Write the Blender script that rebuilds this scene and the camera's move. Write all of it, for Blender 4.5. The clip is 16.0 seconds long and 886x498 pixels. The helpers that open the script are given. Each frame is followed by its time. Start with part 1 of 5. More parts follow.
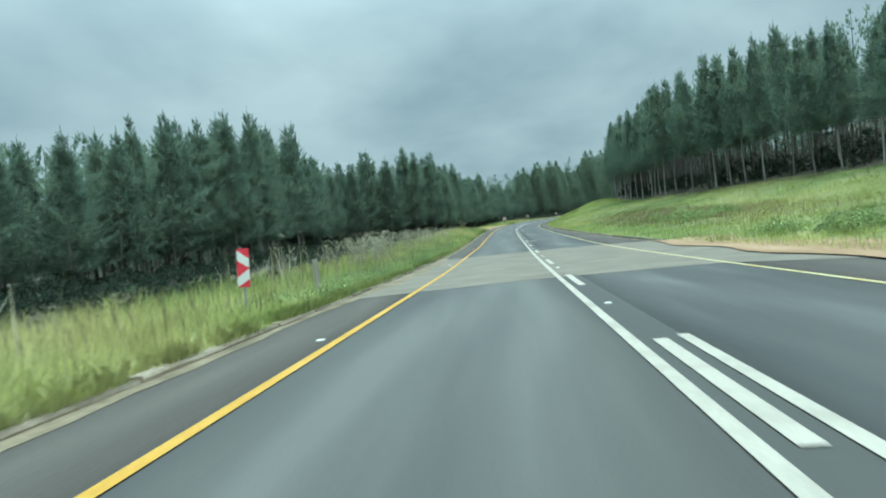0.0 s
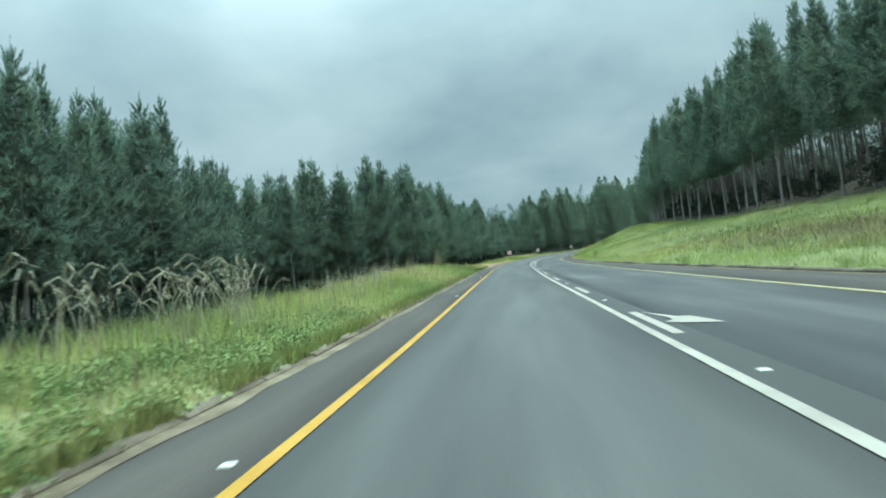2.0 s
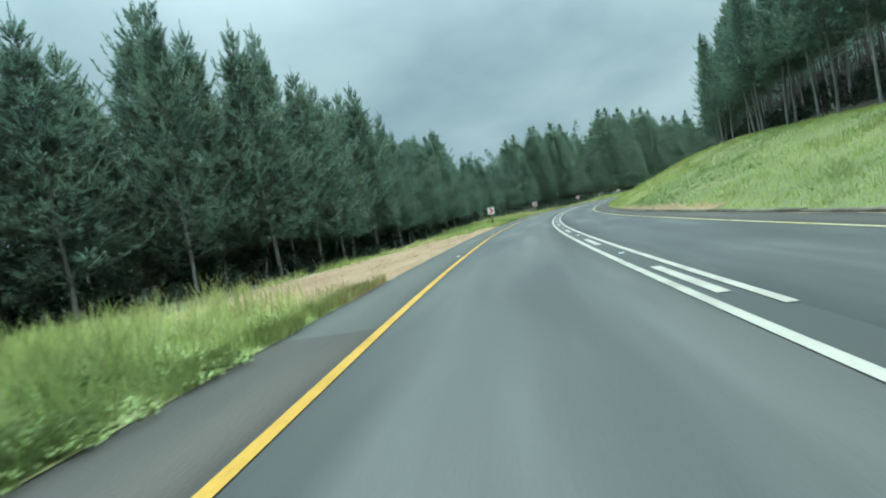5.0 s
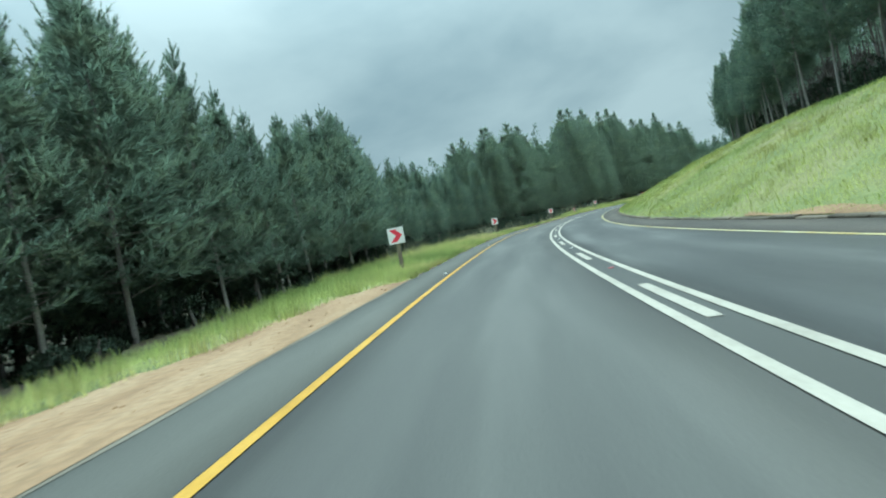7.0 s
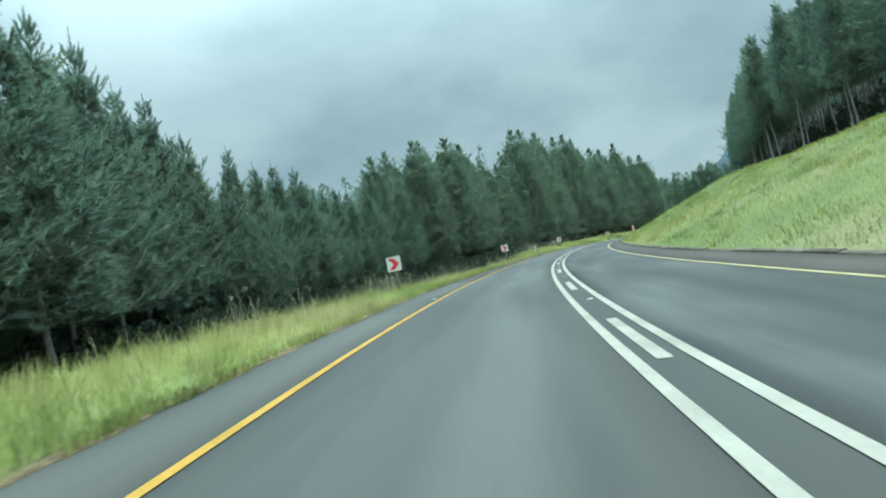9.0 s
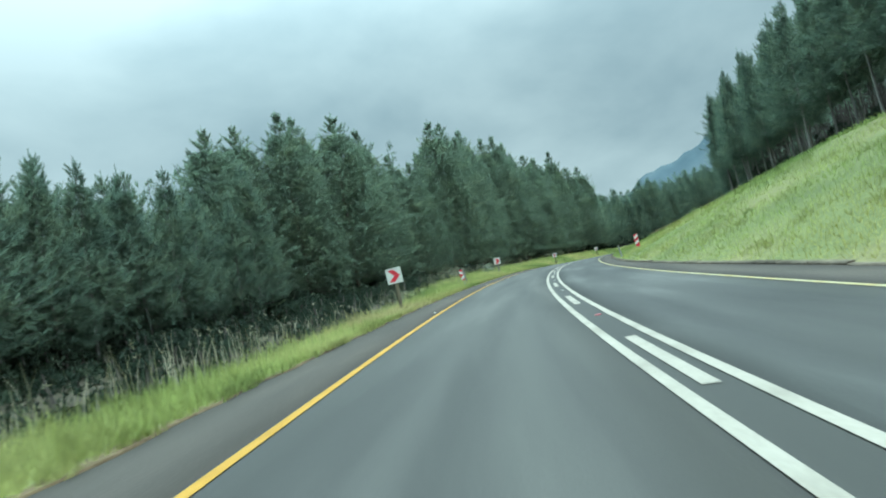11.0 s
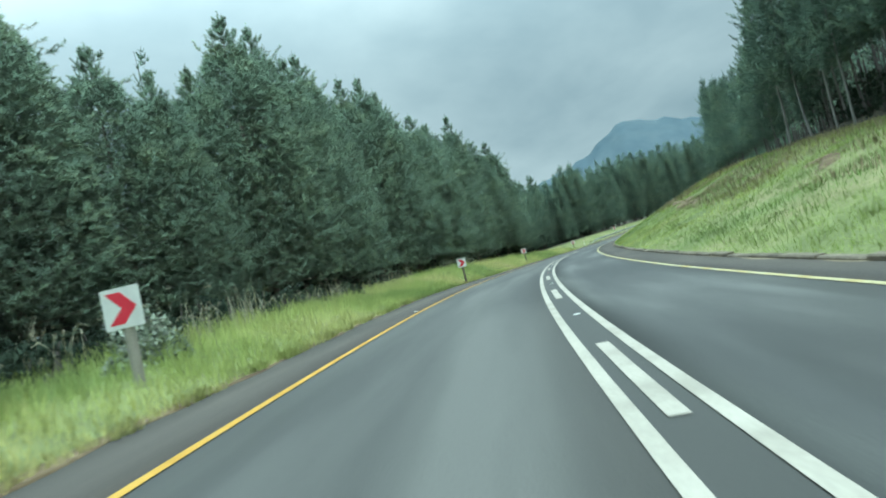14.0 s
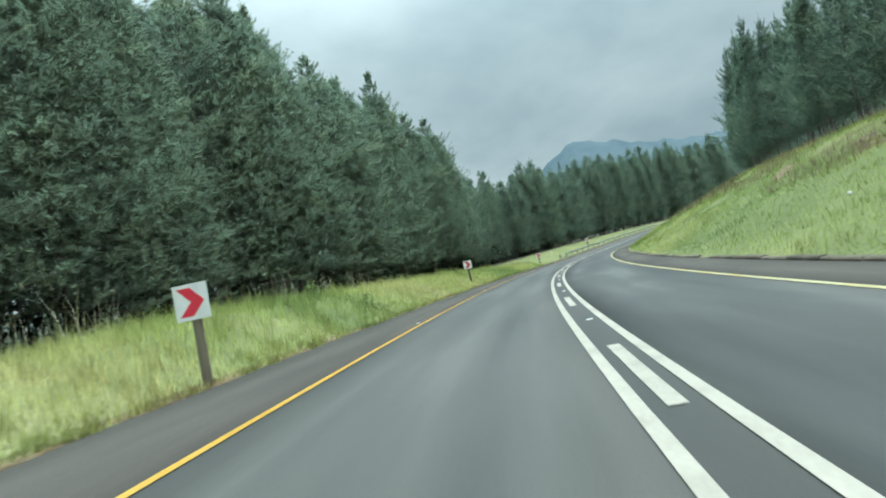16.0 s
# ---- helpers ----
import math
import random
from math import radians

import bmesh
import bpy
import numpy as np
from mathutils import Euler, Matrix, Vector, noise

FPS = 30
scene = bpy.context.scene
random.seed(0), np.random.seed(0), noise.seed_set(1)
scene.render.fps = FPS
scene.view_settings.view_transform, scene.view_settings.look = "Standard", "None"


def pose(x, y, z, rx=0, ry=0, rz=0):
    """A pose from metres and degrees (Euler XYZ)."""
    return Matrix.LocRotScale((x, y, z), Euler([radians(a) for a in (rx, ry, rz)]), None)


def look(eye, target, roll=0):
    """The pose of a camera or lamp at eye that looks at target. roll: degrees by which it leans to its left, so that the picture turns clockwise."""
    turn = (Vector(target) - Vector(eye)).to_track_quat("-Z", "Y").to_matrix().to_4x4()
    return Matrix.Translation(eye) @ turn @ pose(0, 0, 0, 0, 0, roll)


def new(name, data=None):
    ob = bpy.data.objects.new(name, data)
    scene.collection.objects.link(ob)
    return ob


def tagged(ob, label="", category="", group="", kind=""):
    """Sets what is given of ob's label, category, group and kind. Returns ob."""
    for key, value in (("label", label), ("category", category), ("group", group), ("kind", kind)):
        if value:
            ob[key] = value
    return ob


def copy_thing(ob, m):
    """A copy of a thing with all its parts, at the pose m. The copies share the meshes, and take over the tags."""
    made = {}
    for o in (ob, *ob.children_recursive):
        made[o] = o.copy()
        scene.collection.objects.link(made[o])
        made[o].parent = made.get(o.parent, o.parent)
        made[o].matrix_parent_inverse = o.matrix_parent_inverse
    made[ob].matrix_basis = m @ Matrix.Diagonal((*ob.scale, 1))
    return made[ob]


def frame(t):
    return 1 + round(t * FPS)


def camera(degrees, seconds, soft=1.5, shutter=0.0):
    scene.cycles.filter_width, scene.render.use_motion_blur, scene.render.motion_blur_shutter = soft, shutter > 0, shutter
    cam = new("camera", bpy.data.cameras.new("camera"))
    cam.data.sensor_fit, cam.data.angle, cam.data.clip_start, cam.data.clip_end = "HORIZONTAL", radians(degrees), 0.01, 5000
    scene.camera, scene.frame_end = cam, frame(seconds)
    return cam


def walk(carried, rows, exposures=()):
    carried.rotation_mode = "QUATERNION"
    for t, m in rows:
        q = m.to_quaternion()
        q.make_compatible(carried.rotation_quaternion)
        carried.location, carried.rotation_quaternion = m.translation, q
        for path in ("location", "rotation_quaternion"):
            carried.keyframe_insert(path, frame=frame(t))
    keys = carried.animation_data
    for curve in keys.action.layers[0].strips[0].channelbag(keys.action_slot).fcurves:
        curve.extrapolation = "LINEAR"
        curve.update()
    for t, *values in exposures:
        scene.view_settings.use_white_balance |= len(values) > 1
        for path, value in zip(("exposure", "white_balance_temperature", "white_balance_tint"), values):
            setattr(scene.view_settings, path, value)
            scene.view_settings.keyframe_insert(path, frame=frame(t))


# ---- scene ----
# Camera: t, x, y, z, yaw, pitch, roll
cam = camera(73.94, 16.0, soft=1.95, shutter=0.12)
ROWS = [
    (0, -1.494, -3.331, 1.159, 4.84, -0.52, -5.36),
    (0.5, -1.344, 6.828, 1.220, 4.47, 0.80, -5.42),
    (1, -1.216, 16.937, 1.299, 4.54, 2.11, -5.54),
    (1.5, -1.095, 26.962, 1.428, 4.66, 2.91, -6.09),
    (2, -0.973, 36.849, 1.619, 4.81, 3.31, -6.19),
    (2.5, -0.861, 46.574, 1.873, 5.02, 2.13, -6.46),
    (3, -0.703, 56.135, 2.176, 5.24, 1.35, -6.90),
    (3.5, -0.494, 65.621, 2.494, 5.18, 0.72, -7.44),
    (4, -0.171, 75.016, 2.820, 5.20, 0.30, -8.40),
    (4.2, -0.019, 78.763, 2.957, 4.98, 0.09, -8.67),
    (4.75, 0.446, 89.035, 3.334, 4.18, -0.23, -9.76),
    (5.25, 0.971, 98.373, 3.663, 3.24, -0.25, -10.99),
    (5.75, 1.639, 107.701, 3.989, 2.14, -0.06, -11.90),
    (6.3, 2.506, 117.981, 4.345, 0.81, 0.31, -11.93),
    (6.5, 2.864, 121.732, 4.477, 0.30, 0.47, -11.62),
    (7, 3.904, 131.091, 4.804, -0.76, 1.08, -12.62),
    (7.5, 5.168, 140.366, 5.123, -2.32, 1.77, -12.83),
    (8, 6.586, 149.458, 5.440, -3.60, 2.48, -12.44),
    (8.5, 8.205, 158.378, 5.766, -5.25, 3.05, -12.31),
    (9, 10.039, 167.168, 6.108, -6.97, 3.74, -11.91),
    (9.2, 10.839, 170.669, 6.252, -7.68, 3.96, -11.81),
    (9.7, 12.961, 179.368, 6.619, -9.57, 4.32, -11.73),
    (10.25, 15.523, 188.896, 7.000, -11.75, 4.52, -11.86),
    (10.8, 18.420, 198.426, 7.350, -13.92, 4.60, -12.18),
    (11.3, 21.435, 207.116, 7.656, -15.79, 4.69, -12.61),
    (11.5, 22.748, 210.599, 7.779, -16.51, 4.73, -12.81),
    (12, 26.210, 219.235, 8.088, -18.01, 4.54, -13.41),
    (12.5, 29.961, 227.720, 8.391, -19.71, 4.22, -14.20),
    (13, 33.954, 236.037, 8.683, -21.31, 4.14, -14.33),
    (13.5, 38.197, 244.236, 8.956, -22.77, 3.69, -14.63),
    (14, 42.647, 252.292, 9.197, -24.11, 3.33, -14.18),
    (14.5, 47.293, 260.236, 9.401, -25.39, 3.23, -14.32),
    (15, 52.116, 268.083, 9.575, -26.99, 3.16, -13.10),
    (15.5, 57.130, 275.814, 9.710, -27.89, 3.23, -12.87),
    (16, 62.349, 283.432, 9.812, -29.13, 3.40, -12.30),
]
walk(cam, [(t, pose(x, y, z, 90 + pitch, 0, yaw) @ pose(0, 0, 0, 0, 0, roll)) for t, x, y, z, yaw, pitch, roll in ROWS],
     exposures=[(0, 0.0, 6050, 1), (13, 0.0, 6050, 1), (14.5, 0.04, 6150, 3), (16, 0.09, 6450, 9)])

# ---- light: a bright overcast sky and a soft sun behind the cloud ----
SUN_EL, SUN_AZ = 52.0, 150.0
world = bpy.data.worlds.new("overcast_sky")
scene.world = world
world.use_nodes = True
wt = world.node_tree
wt.nodes.clear()


def wnode(kind, **inputs):
    n = wt.nodes.new(kind)
    for k, v in inputs.items():
        n.inputs[k.replace("_", " ")].default_value = v
    return n


w_out, w_bg = wnode("ShaderNodeOutputWorld"), wnode("ShaderNodeBackground", Strength=1.0)
w_co = wnode("ShaderNodeTexCoord")
w_sky = wnode("ShaderNodeTexSky")
w_sky.sky_type, w_sky.sun_disc = "NISHITA", False
w_sky.sun_elevation, w_sky.sun_rotation = radians(SUN_EL), radians(SUN_AZ)
w_dim = wnode("ShaderNodeMix")
w_dim.data_type, w_dim.blend_type = "RGBA", "MULTIPLY"
w_dim.inputs[0].default_value = 1.0
w_dim.inputs[7].default_value = (0.10, 0.10, 0.10, 1)
wt.links.new(w_sky.outputs[0], w_dim.inputs[6])
# height of the view above the horizon
w_sep = wnode("ShaderNodeSeparateXYZ")
wt.links.new(w_co.outputs["Generated"], w_sep.inputs[0])
# clouds lie on a flat deck: divide by the height
w_add = wnode("ShaderNodeMath")
w_add.operation = "ADD"
w_add.inputs[1].default_value = 0.34
w_abs = wnode("ShaderNodeMath")
w_abs.operation = "ABSOLUTE"
wt.links.new(w_sep.outputs[2], w_abs.inputs[0])
wt.links.new(w_abs.outputs[0], w_add.inputs[0])
w_div = wnode("ShaderNodeVectorMath")
w_div.operation = "DIVIDE"
w_cmb = wnode("ShaderNodeCombineXYZ")
for i in range(3):
    wt.links.new(w_add.outputs[0], w_cmb.inputs[i])
wt.links.new(w_co.outputs["Generated"], w_div.inputs[0])
wt.links.new(w_cmb.outputs[0], w_div.inputs[1])
w_noise = wnode("ShaderNodeTexNoise", Scale=1.7, Detail=7.0, Roughness=0.5, Distortion=0.15)
wt.links.new(w_div.outputs[0], w_noise.inputs["Vector"])
w_ramp = wnode("ShaderNodeValToRGB")
w_ramp.color_ramp.elements[0].position, w_ramp.color_ramp.elements[0].color = 0.34, (0.70, 0.77, 0.80, 1)
w_ramp.color_ramp.elements[1].position, w_ramp.color_ramp.elements[1].color = 0.66, (1.18, 1.18, 1.16, 1)
wt.links.new(w_noise.outputs[0], w_ramp.inputs[0])
# the cloud is thin overhead and thick towards the horizon
w_grad = wnode("ShaderNodeMapRange")
w_pow = wnode("ShaderNodeMath")
w_pow.operation = "POWER"
w_pow.inputs[1].default_value = 3.7
wt.links.new(w_abs.outputs[0], w_pow.inputs[0])
w_grad.inputs["From Min"].default_value, w_grad.inputs["From Max"].default_value = 0.0, 1.0
w_grad.inputs["To Min"].default_value, w_grad.inputs["To Max"].default_value = 0.53, 7.3
wt.links.new(w_pow.outputs[0], w_grad.inputs["Value"])
w_tint = wnode("ShaderNodeMix")
w_tint.data_type, w_tint.blend_type = "RGBA", "MULTIPLY"
w_tint.inputs[0].default_value = 1.0
wt.links.new(w_ramp.outputs[0], w_tint.inputs[6])
w_lum = wnode("ShaderNodeCombineColor")
for i, k in enumerate((0.79, 0.99, 1.045)):
    m = wnode("ShaderNodeMath")
    m.operation = "MULTIPLY"
    m.inputs[1].default_value = k
    wt.links.new(w_grad.outputs[0], m.inputs[0])
    wt.links.new(m.outputs[0], w_lum.inputs[i])
wt.links.new(w_lum.outputs[0], w_tint.inputs[7])
w_mix = wnode("ShaderNodeMix")
w_mix.data_type = "RGBA"
w_mix.inputs[0].default_value = 0.92
wt.links.new(w_dim.outputs[2], w_mix.inputs[6])
wt.links.new(w_tint.outputs[2], w_mix.inputs[7])
wt.links.new(w_mix.outputs[2], w_bg.inputs[0])
wt.links.new(w_bg.outputs[0], w_out.inputs[0])

sun = bpy.data.lights.new("sun", "SUN")
sun.energy, sun.angle, sun.color = 0.9, radians(24), (1.0, 0.96, 0.90)
az, el = radians(SUN_AZ), radians(SUN_EL)
sun_ob = new("sun", sun)
sun_ob.matrix_world = look((math.sin(az) * math.cos(el) * 50, math.cos(az) * math.cos(el) * 50, math.sin(el) * 50), (0, 0, 0))
scene.view_settings.exposure = 0.0


# ---- materials ----
def surf(name, stops, scale=4.0, rough=0.85, bump=0.0, bump_scale=40.0, stretch=(1, 1, 1), coord="Object", fine=0.25, fine_scale=60.0,
         per="", per_amount=0.35, spec=0.3, metal=0.0, distance=0.02, translucent=0.0):
    """A worn surface: a ramp over large noise, fine grain on top, relief, and a random shade for each object or island."""
    m = bpy.data.materials.new(name)
    m.use_nodes = True
    t = m.node_tree
    b = t.nodes["Principled BSDF"]
    b.inputs["Roughness"].default_value, b.inputs["Metallic"].default_value = rough, metal
    b.inputs["Specular IOR Level"].default_value = spec
    co = t.nodes.new("ShaderNodeTexCoord")
    mp = t.nodes.new("ShaderNodeMapping")
    mp.inputs["Scale"].default_value = stretch
    t.links.new(co.outputs[coord], mp.inputs[0])
    n1 = t.nodes.new("ShaderNodeTexNoise")
    n1.inputs["Scale"].default_value, n1.inputs["Detail"].default_value = scale, 5
    t.links.new(mp.outputs[0], n1.inputs["Vector"])
    r = t.nodes.new("ShaderNodeValToRGB")
    while len(r.color_ramp.elements) < len(stops):
        r.color_ramp.elements.new(0.5)
    for e, (p, c) in zip(r.color_ramp.elements, stops):
        e.position, e.color = p, (*c, 1)
    t.links.new(n1.outputs[0], r.inputs[0])
    n2 = t.nodes.new("ShaderNodeTexNoise")
    n2.inputs["Scale"].default_value, n2.inputs["Detail"].default_value = fine_scale, 3
    t.links.new(co.outputs[coord], n2.inputs["Vector"])
    mr = t.nodes.new("ShaderNodeMapRange")
    mr.inputs["From Min"].default_value, mr.inputs["From Max"].default_value = 0.25, 0.75
    mr.inputs["To Min"].default_value, mr.inputs["To Max"].default_value = 1 - fine, 1 + fine
    t.links.new(n2.outputs[0], mr.inputs["Value"])
    mx = t.nodes.new("ShaderNodeMix")
    mx.data_type, mx.blend_type = "RGBA", "MULTIPLY"
    mx.inputs[0].default_value = 1
    t.links.new(r.outputs[0], mx.inputs[6])
    t.links.new(mr.outputs[0], mx.inputs[7])
    last = mx.outputs[2]
    if per:
        if per == "island":
            src = t.nodes.new("ShaderNodeNewGeometry").outputs["Random Per Island"]
        else:
            src = t.nodes.new("ShaderNodeObjectInfo").outputs["Random"]
        pr = t.nodes.new("ShaderNodeMapRange")
        pr.inputs["To Min"].default_value, pr.inputs["To Max"].default_value = 1 - per_amount, 1 + per_amount
        t.links.new(src, pr.inputs["Value"])
        px = t.nodes.new("ShaderNodeMix")
        px.data_type, px.blend_type = "RGBA", "MULTIPLY"
        px.inputs[0].default_value = 1
        t.links.new(last, px.inputs[6])
        t.links.new(pr.outputs[0], px.inputs[7])
        last = px.outputs[2]
    t.links.new(last, b.inputs["Base Color"])
    if bump:
        n3 = t.nodes.new("ShaderNodeTexNoise")
        n3.inputs["Scale"].default_value, n3.inputs["Detail"].default_value = bump_scale, 4
        t.links.new(co.outputs[coord], n3.inputs["Vector"])
        bp = t.nodes.new("ShaderNodeBump")
        bp.inputs["Strength"].default_value, bp.inputs["Distance"].default_value = bump, distance
        t.links.new(n3.outputs[0], bp.inputs["Height"])
        t.links.new(bp.outputs[0], b.inputs["Normal"])
    if translucent:
        tr = t.nodes.new("ShaderNodeBsdfTranslucent")
        t.links.new(last, tr.inputs[0])
        ms = t.nodes.new("ShaderNodeMixShader")
        ms.inputs[0].default_value = translucent
        t.links.new(b.outputs[0], ms.inputs[1])
        t.links.new(tr.outputs[0], ms.inputs[2])
        t.links.new(ms.outputs[0], t.nodes["Material Output"].inputs[0])
    return m


ASPHALT = surf("asphalt_lane", [(0.36, (0.064, 0.061, 0.056)), (0.46, (0.082, 0.078, 0.071)), (0.54, (0.092, 0.088, 0.079)), (0.64, (0.116, 0.110, 0.099))], scale=0.5,
               stretch=(1.7, 0.14, 1), coord="UV", rough=0.62, bump=0.35, bump_scale=90, fine=0.16, fine_scale=45, spec=0.3, distance=0.006)
ASPHALT_DARK = surf("asphalt_between_lines", [(0.30, (0.0505, 0.0476, 0.0427)), (0.5, (0.0595, 0.0563, 0.0500)), (0.72, (0.0748, 0.0707, 0.0626))], scale=0.35,
                    stretch=(2.2, 0.16, 1), coord="UV", rough=0.58, bump=0.35, bump_scale=90, fine=0.16, fine_scale=45, spec=0.32, distance=0.006)
ASPHALT_FAR = surf("asphalt_opposite_lane", [(0.36, (0.046, 0.044, 0.041)), (0.46, (0.062, 0.059, 0.055)), (0.54, (0.074, 0.071, 0.065)), (0.64, (0.115, 0.110, 0.101))], scale=0.55,
                   stretch=(1.3, 0.16, 1), coord="UV", rough=0.58, bump=0.35, bump_scale=90, fine=0.16, fine_scale=45, spec=0.32, distance=0.006)
SHOULDER = surf("asphalt_shoulder", [(0.3, (0.0757, 0.0674, 0.0597)), (0.55, (0.0996, 0.0863, 0.0745)), (0.75, (0.1276, 0.1081, 0.0903))], scale=0.5,
                stretch=(2.0, 0.25, 1), coord="UV", rough=0.9, bump=0.5, bump_scale=70, fine=0.22, fine_scale=35, distance=0.008, spec=0.15)
SLAB = surf("pale_concrete", [(0.3, (0.1411, 0.1192, 0.0915)), (0.55, (0.1800, 0.1538, 0.1192)), (0.8, (0.2189, 0.1856, 0.1431))], scale=0.7, stretch=(0.9, 1.0, 1), coord="UV",
            rough=0.85, bump=0.3, fine=0.16, fine_scale=30)
KERB = surf("kerb_concrete", [(0.3, (0.1404, 0.1125, 0.0778)), (0.55, (0.2066, 0.1650, 0.1183)), (0.8, (0.2727, 0.2249, 0.1690))], scale=1.6, rough=0.9, bump=0.5, bump_scale=25, fine=0.3,
            fine_scale=18, per="object", per_amount=0.3)
KERB_PALE = surf("dusty_kerb_concrete", [(0.3, (0.0912, 0.0727, 0.0531)), (0.55, (0.1441, 0.1163, 0.0845)), (0.8, (0.2306, 0.1908, 0.1409))], scale=1.6, rough=0.9, bump=0.5, bump_scale=25, fine=0.3,
                 fine_scale=18, per="object", per_amount=0.35)
GUTTER = surf("gutter_concrete", [(0.3, (0.1176, 0.0914, 0.0563)), (0.5, (0.1900, 0.1470, 0.0940)), (0.72, (0.2895, 0.2305, 0.1504))], scale=1.2, rough=0.9, bump=0.4, bump_scale=22, fine=0.25, fine_scale=14)
WHITE = surf("white_road_paint", [(0.3, (0.3045, 0.268, 0.2176)), (0.5, (0.3832, 0.34, 0.2793)), (0.8, (0.4515, 0.4, 0.3332))], scale=1.5, rough=0.6, fine=0.12, fine_scale=25)
YELLOW = surf("yellow_road_paint", [(0.3, (0.40, 0.215, 0.026)), (0.5, (0.48, 0.26, 0.034)), (0.8, (0.54, 0.32, 0.06))], scale=1.2, rough=0.6, fine=0.15, fine_scale=25)
YELLOW_PALE = surf("faded_yellow_road_paint", [(0.3, (0.40, 0.28, 0.09)), (0.5, (0.42, 0.36, 0.19)), (0.8, (0.45, 0.415, 0.28))], scale=1.2, rough=0.6, fine=0.15, fine_scale=25)
SAND = surf("bare_sandy_soil", [(0.25, (0.2250, 0.1330, 0.0738)), (0.5, (0.3050, 0.1900, 0.1080)), (0.75, (0.3650, 0.2470, 0.1512))], scale=0.5, stretch=(2.6, 0.45, 1), rough=0.95, bump=0.8, bump_scale=4, fine=0.22, fine_scale=7, distance=0.08)
TURF = surf("grassy_ground", [(0.28, (0.1232, 0.1420, 0.0545)), (0.5, (0.1845, 0.2010, 0.0751)), (0.72, (0.2665, 0.2304, 0.1151))], scale=0.16, rough=0.95, bump=0.7, bump_scale=3.5, fine=0.28, fine_scale=7, distance=0.1)
LITTER = surf("forest_floor", [(0.3, (0.0519, 0.0450, 0.0311)), (0.55, (0.0865, 0.0727, 0.0467)), (0.8, (0.1210, 0.1296, 0.0606))], scale=0.3, rough=0.95, bump=0.8, bump_scale=3, fine=0.35, fine_scale=6, distance=0.1)
SOIL = surf("cut_bank_soil", [(0.3, (0.1088, 0.0726, 0.0416)), (0.5, (0.1768, 0.1254, 0.0704)), (0.75, (0.2312, 0.1782, 0.096))], scale=0.7, rough=0.95, bump=1.0, bump_scale=3, fine=0.3, fine_scale=8, distance=0.15)
BLADE = surf("grass_blade", [(0.37, (0.3205, 0.4048, 0.1319)), (0.48, (0.5198, 0.5870, 0.1919)), (0.61, (0.7075, 0.6677, 0.2762)), (0.76, (0.7739, 0.6275, 0.3600))], scale=0.09, rough=0.6, fine=0.2, fine_scale=2, per="island", per_amount=0.12, translucent=0.55)
SLOPE_BLADE = surf("short_slope_grass", [(0.34, (0.2000, 0.2835, 0.0851)), (0.46, (0.3150, 0.3885, 0.1110)), (0.56, (0.4400, 0.4515, 0.1295)), (0.70, (0.5200, 0.4620, 0.1739))], scale=0.07, rough=0.6, fine=0.25, fine_scale=0.8, per="island", per_amount=0.12, translucent=0.55)
WEED = surf("weed_leaf", [(0.3, (0.2161, 0.2981, 0.1130)), (0.5, (0.3285, 0.4189, 0.1533)), (0.7, (0.4497, 0.5157, 0.1937))], scale=0.5, rough=0.75, fine=0.2, fine_scale=3, per="island", per_amount=0.2, translucent=0.25)
PALE_LEAF = surf("pale_shrub_leaf", [(0.3, (0.20, 0.24, 0.16)), (0.5, (0.30, 0.34, 0.25)), (0.7, (0.42, 0.45, 0.37))], scale=2.0, rough=0.6, fine=0.2, fine_scale=3, per="island", per_amount=0.4, translucent=0.25)
DRY = surf("dry_reed", [(0.3, (0.2470, 0.2250, 0.1520)), (0.5, (0.3420, 0.3150, 0.2240)), (0.7, (0.4560, 0.4230, 0.3200))], scale=0.6, rough=0.8, fine=0.2, per="island", per_amount=0.4)
NEEDLE = surf("pine_needles", [(0.3, (0.1401, 0.2028, 0.1571)), (0.5, (0.2076, 0.2918, 0.2136)), (0.72, (0.3091, 0.3851, 0.2460))], scale=0.35, rough=0.55, fine=0.25, fine_scale=3, per="island", per_amount=0.10, translucent=0.6, spec=0.05)
NEEDLE_SOFT = surf("soft_conifer_needles", [(0.3, (0.2246, 0.3053, 0.2328)), (0.5, (0.2795, 0.3748, 0.2697)), (0.72, (0.3670, 0.4531, 0.2896))], scale=0.3, rough=0.55, fine=0.25, fine_scale=2, per="island", per_amount=0.10, translucent=0.6, spec=0.05)
BARK = surf("pine_bark", [(0.3, (0.1200, 0.1025, 0.0860)), (0.5, (0.2000, 0.1794, 0.1505)), (0.75, (0.3000, 0.2767, 0.2365))], scale=2.0, stretch=(1, 1, 0.25), rough=0.9, bump=0.8, bump_scale=9, fine=0.35, fine_scale=12, per="object", per_amount=0.3)
BARK_PALE = surf("pale_pine_bark", [(0.3, (0.17, 0.16, 0.148)), (0.5, (0.25, 0.238, 0.222)), (0.75, (0.34, 0.33, 0.31))], scale=2.0, stretch=(1, 1, 0.25), rough=0.9, bump=0.8, bump_scale=9, fine=0.35, fine_scale=12, per="object", per_amount=0.3)
# bark darkened in its colour to stand in for shade among the trees
BARK_SHADE = surf("pine_bark_shade_tint", [(0.3, (0.0624, 0.0562, 0.0499)), (0.5, (0.0936, 0.0849, 0.0749)), (0.75, (0.1373, 0.1248, 0.1098))], scale=2.0, stretch=(1, 1, 0.25), rough=0.9, fine=0.3, fine_scale=12)
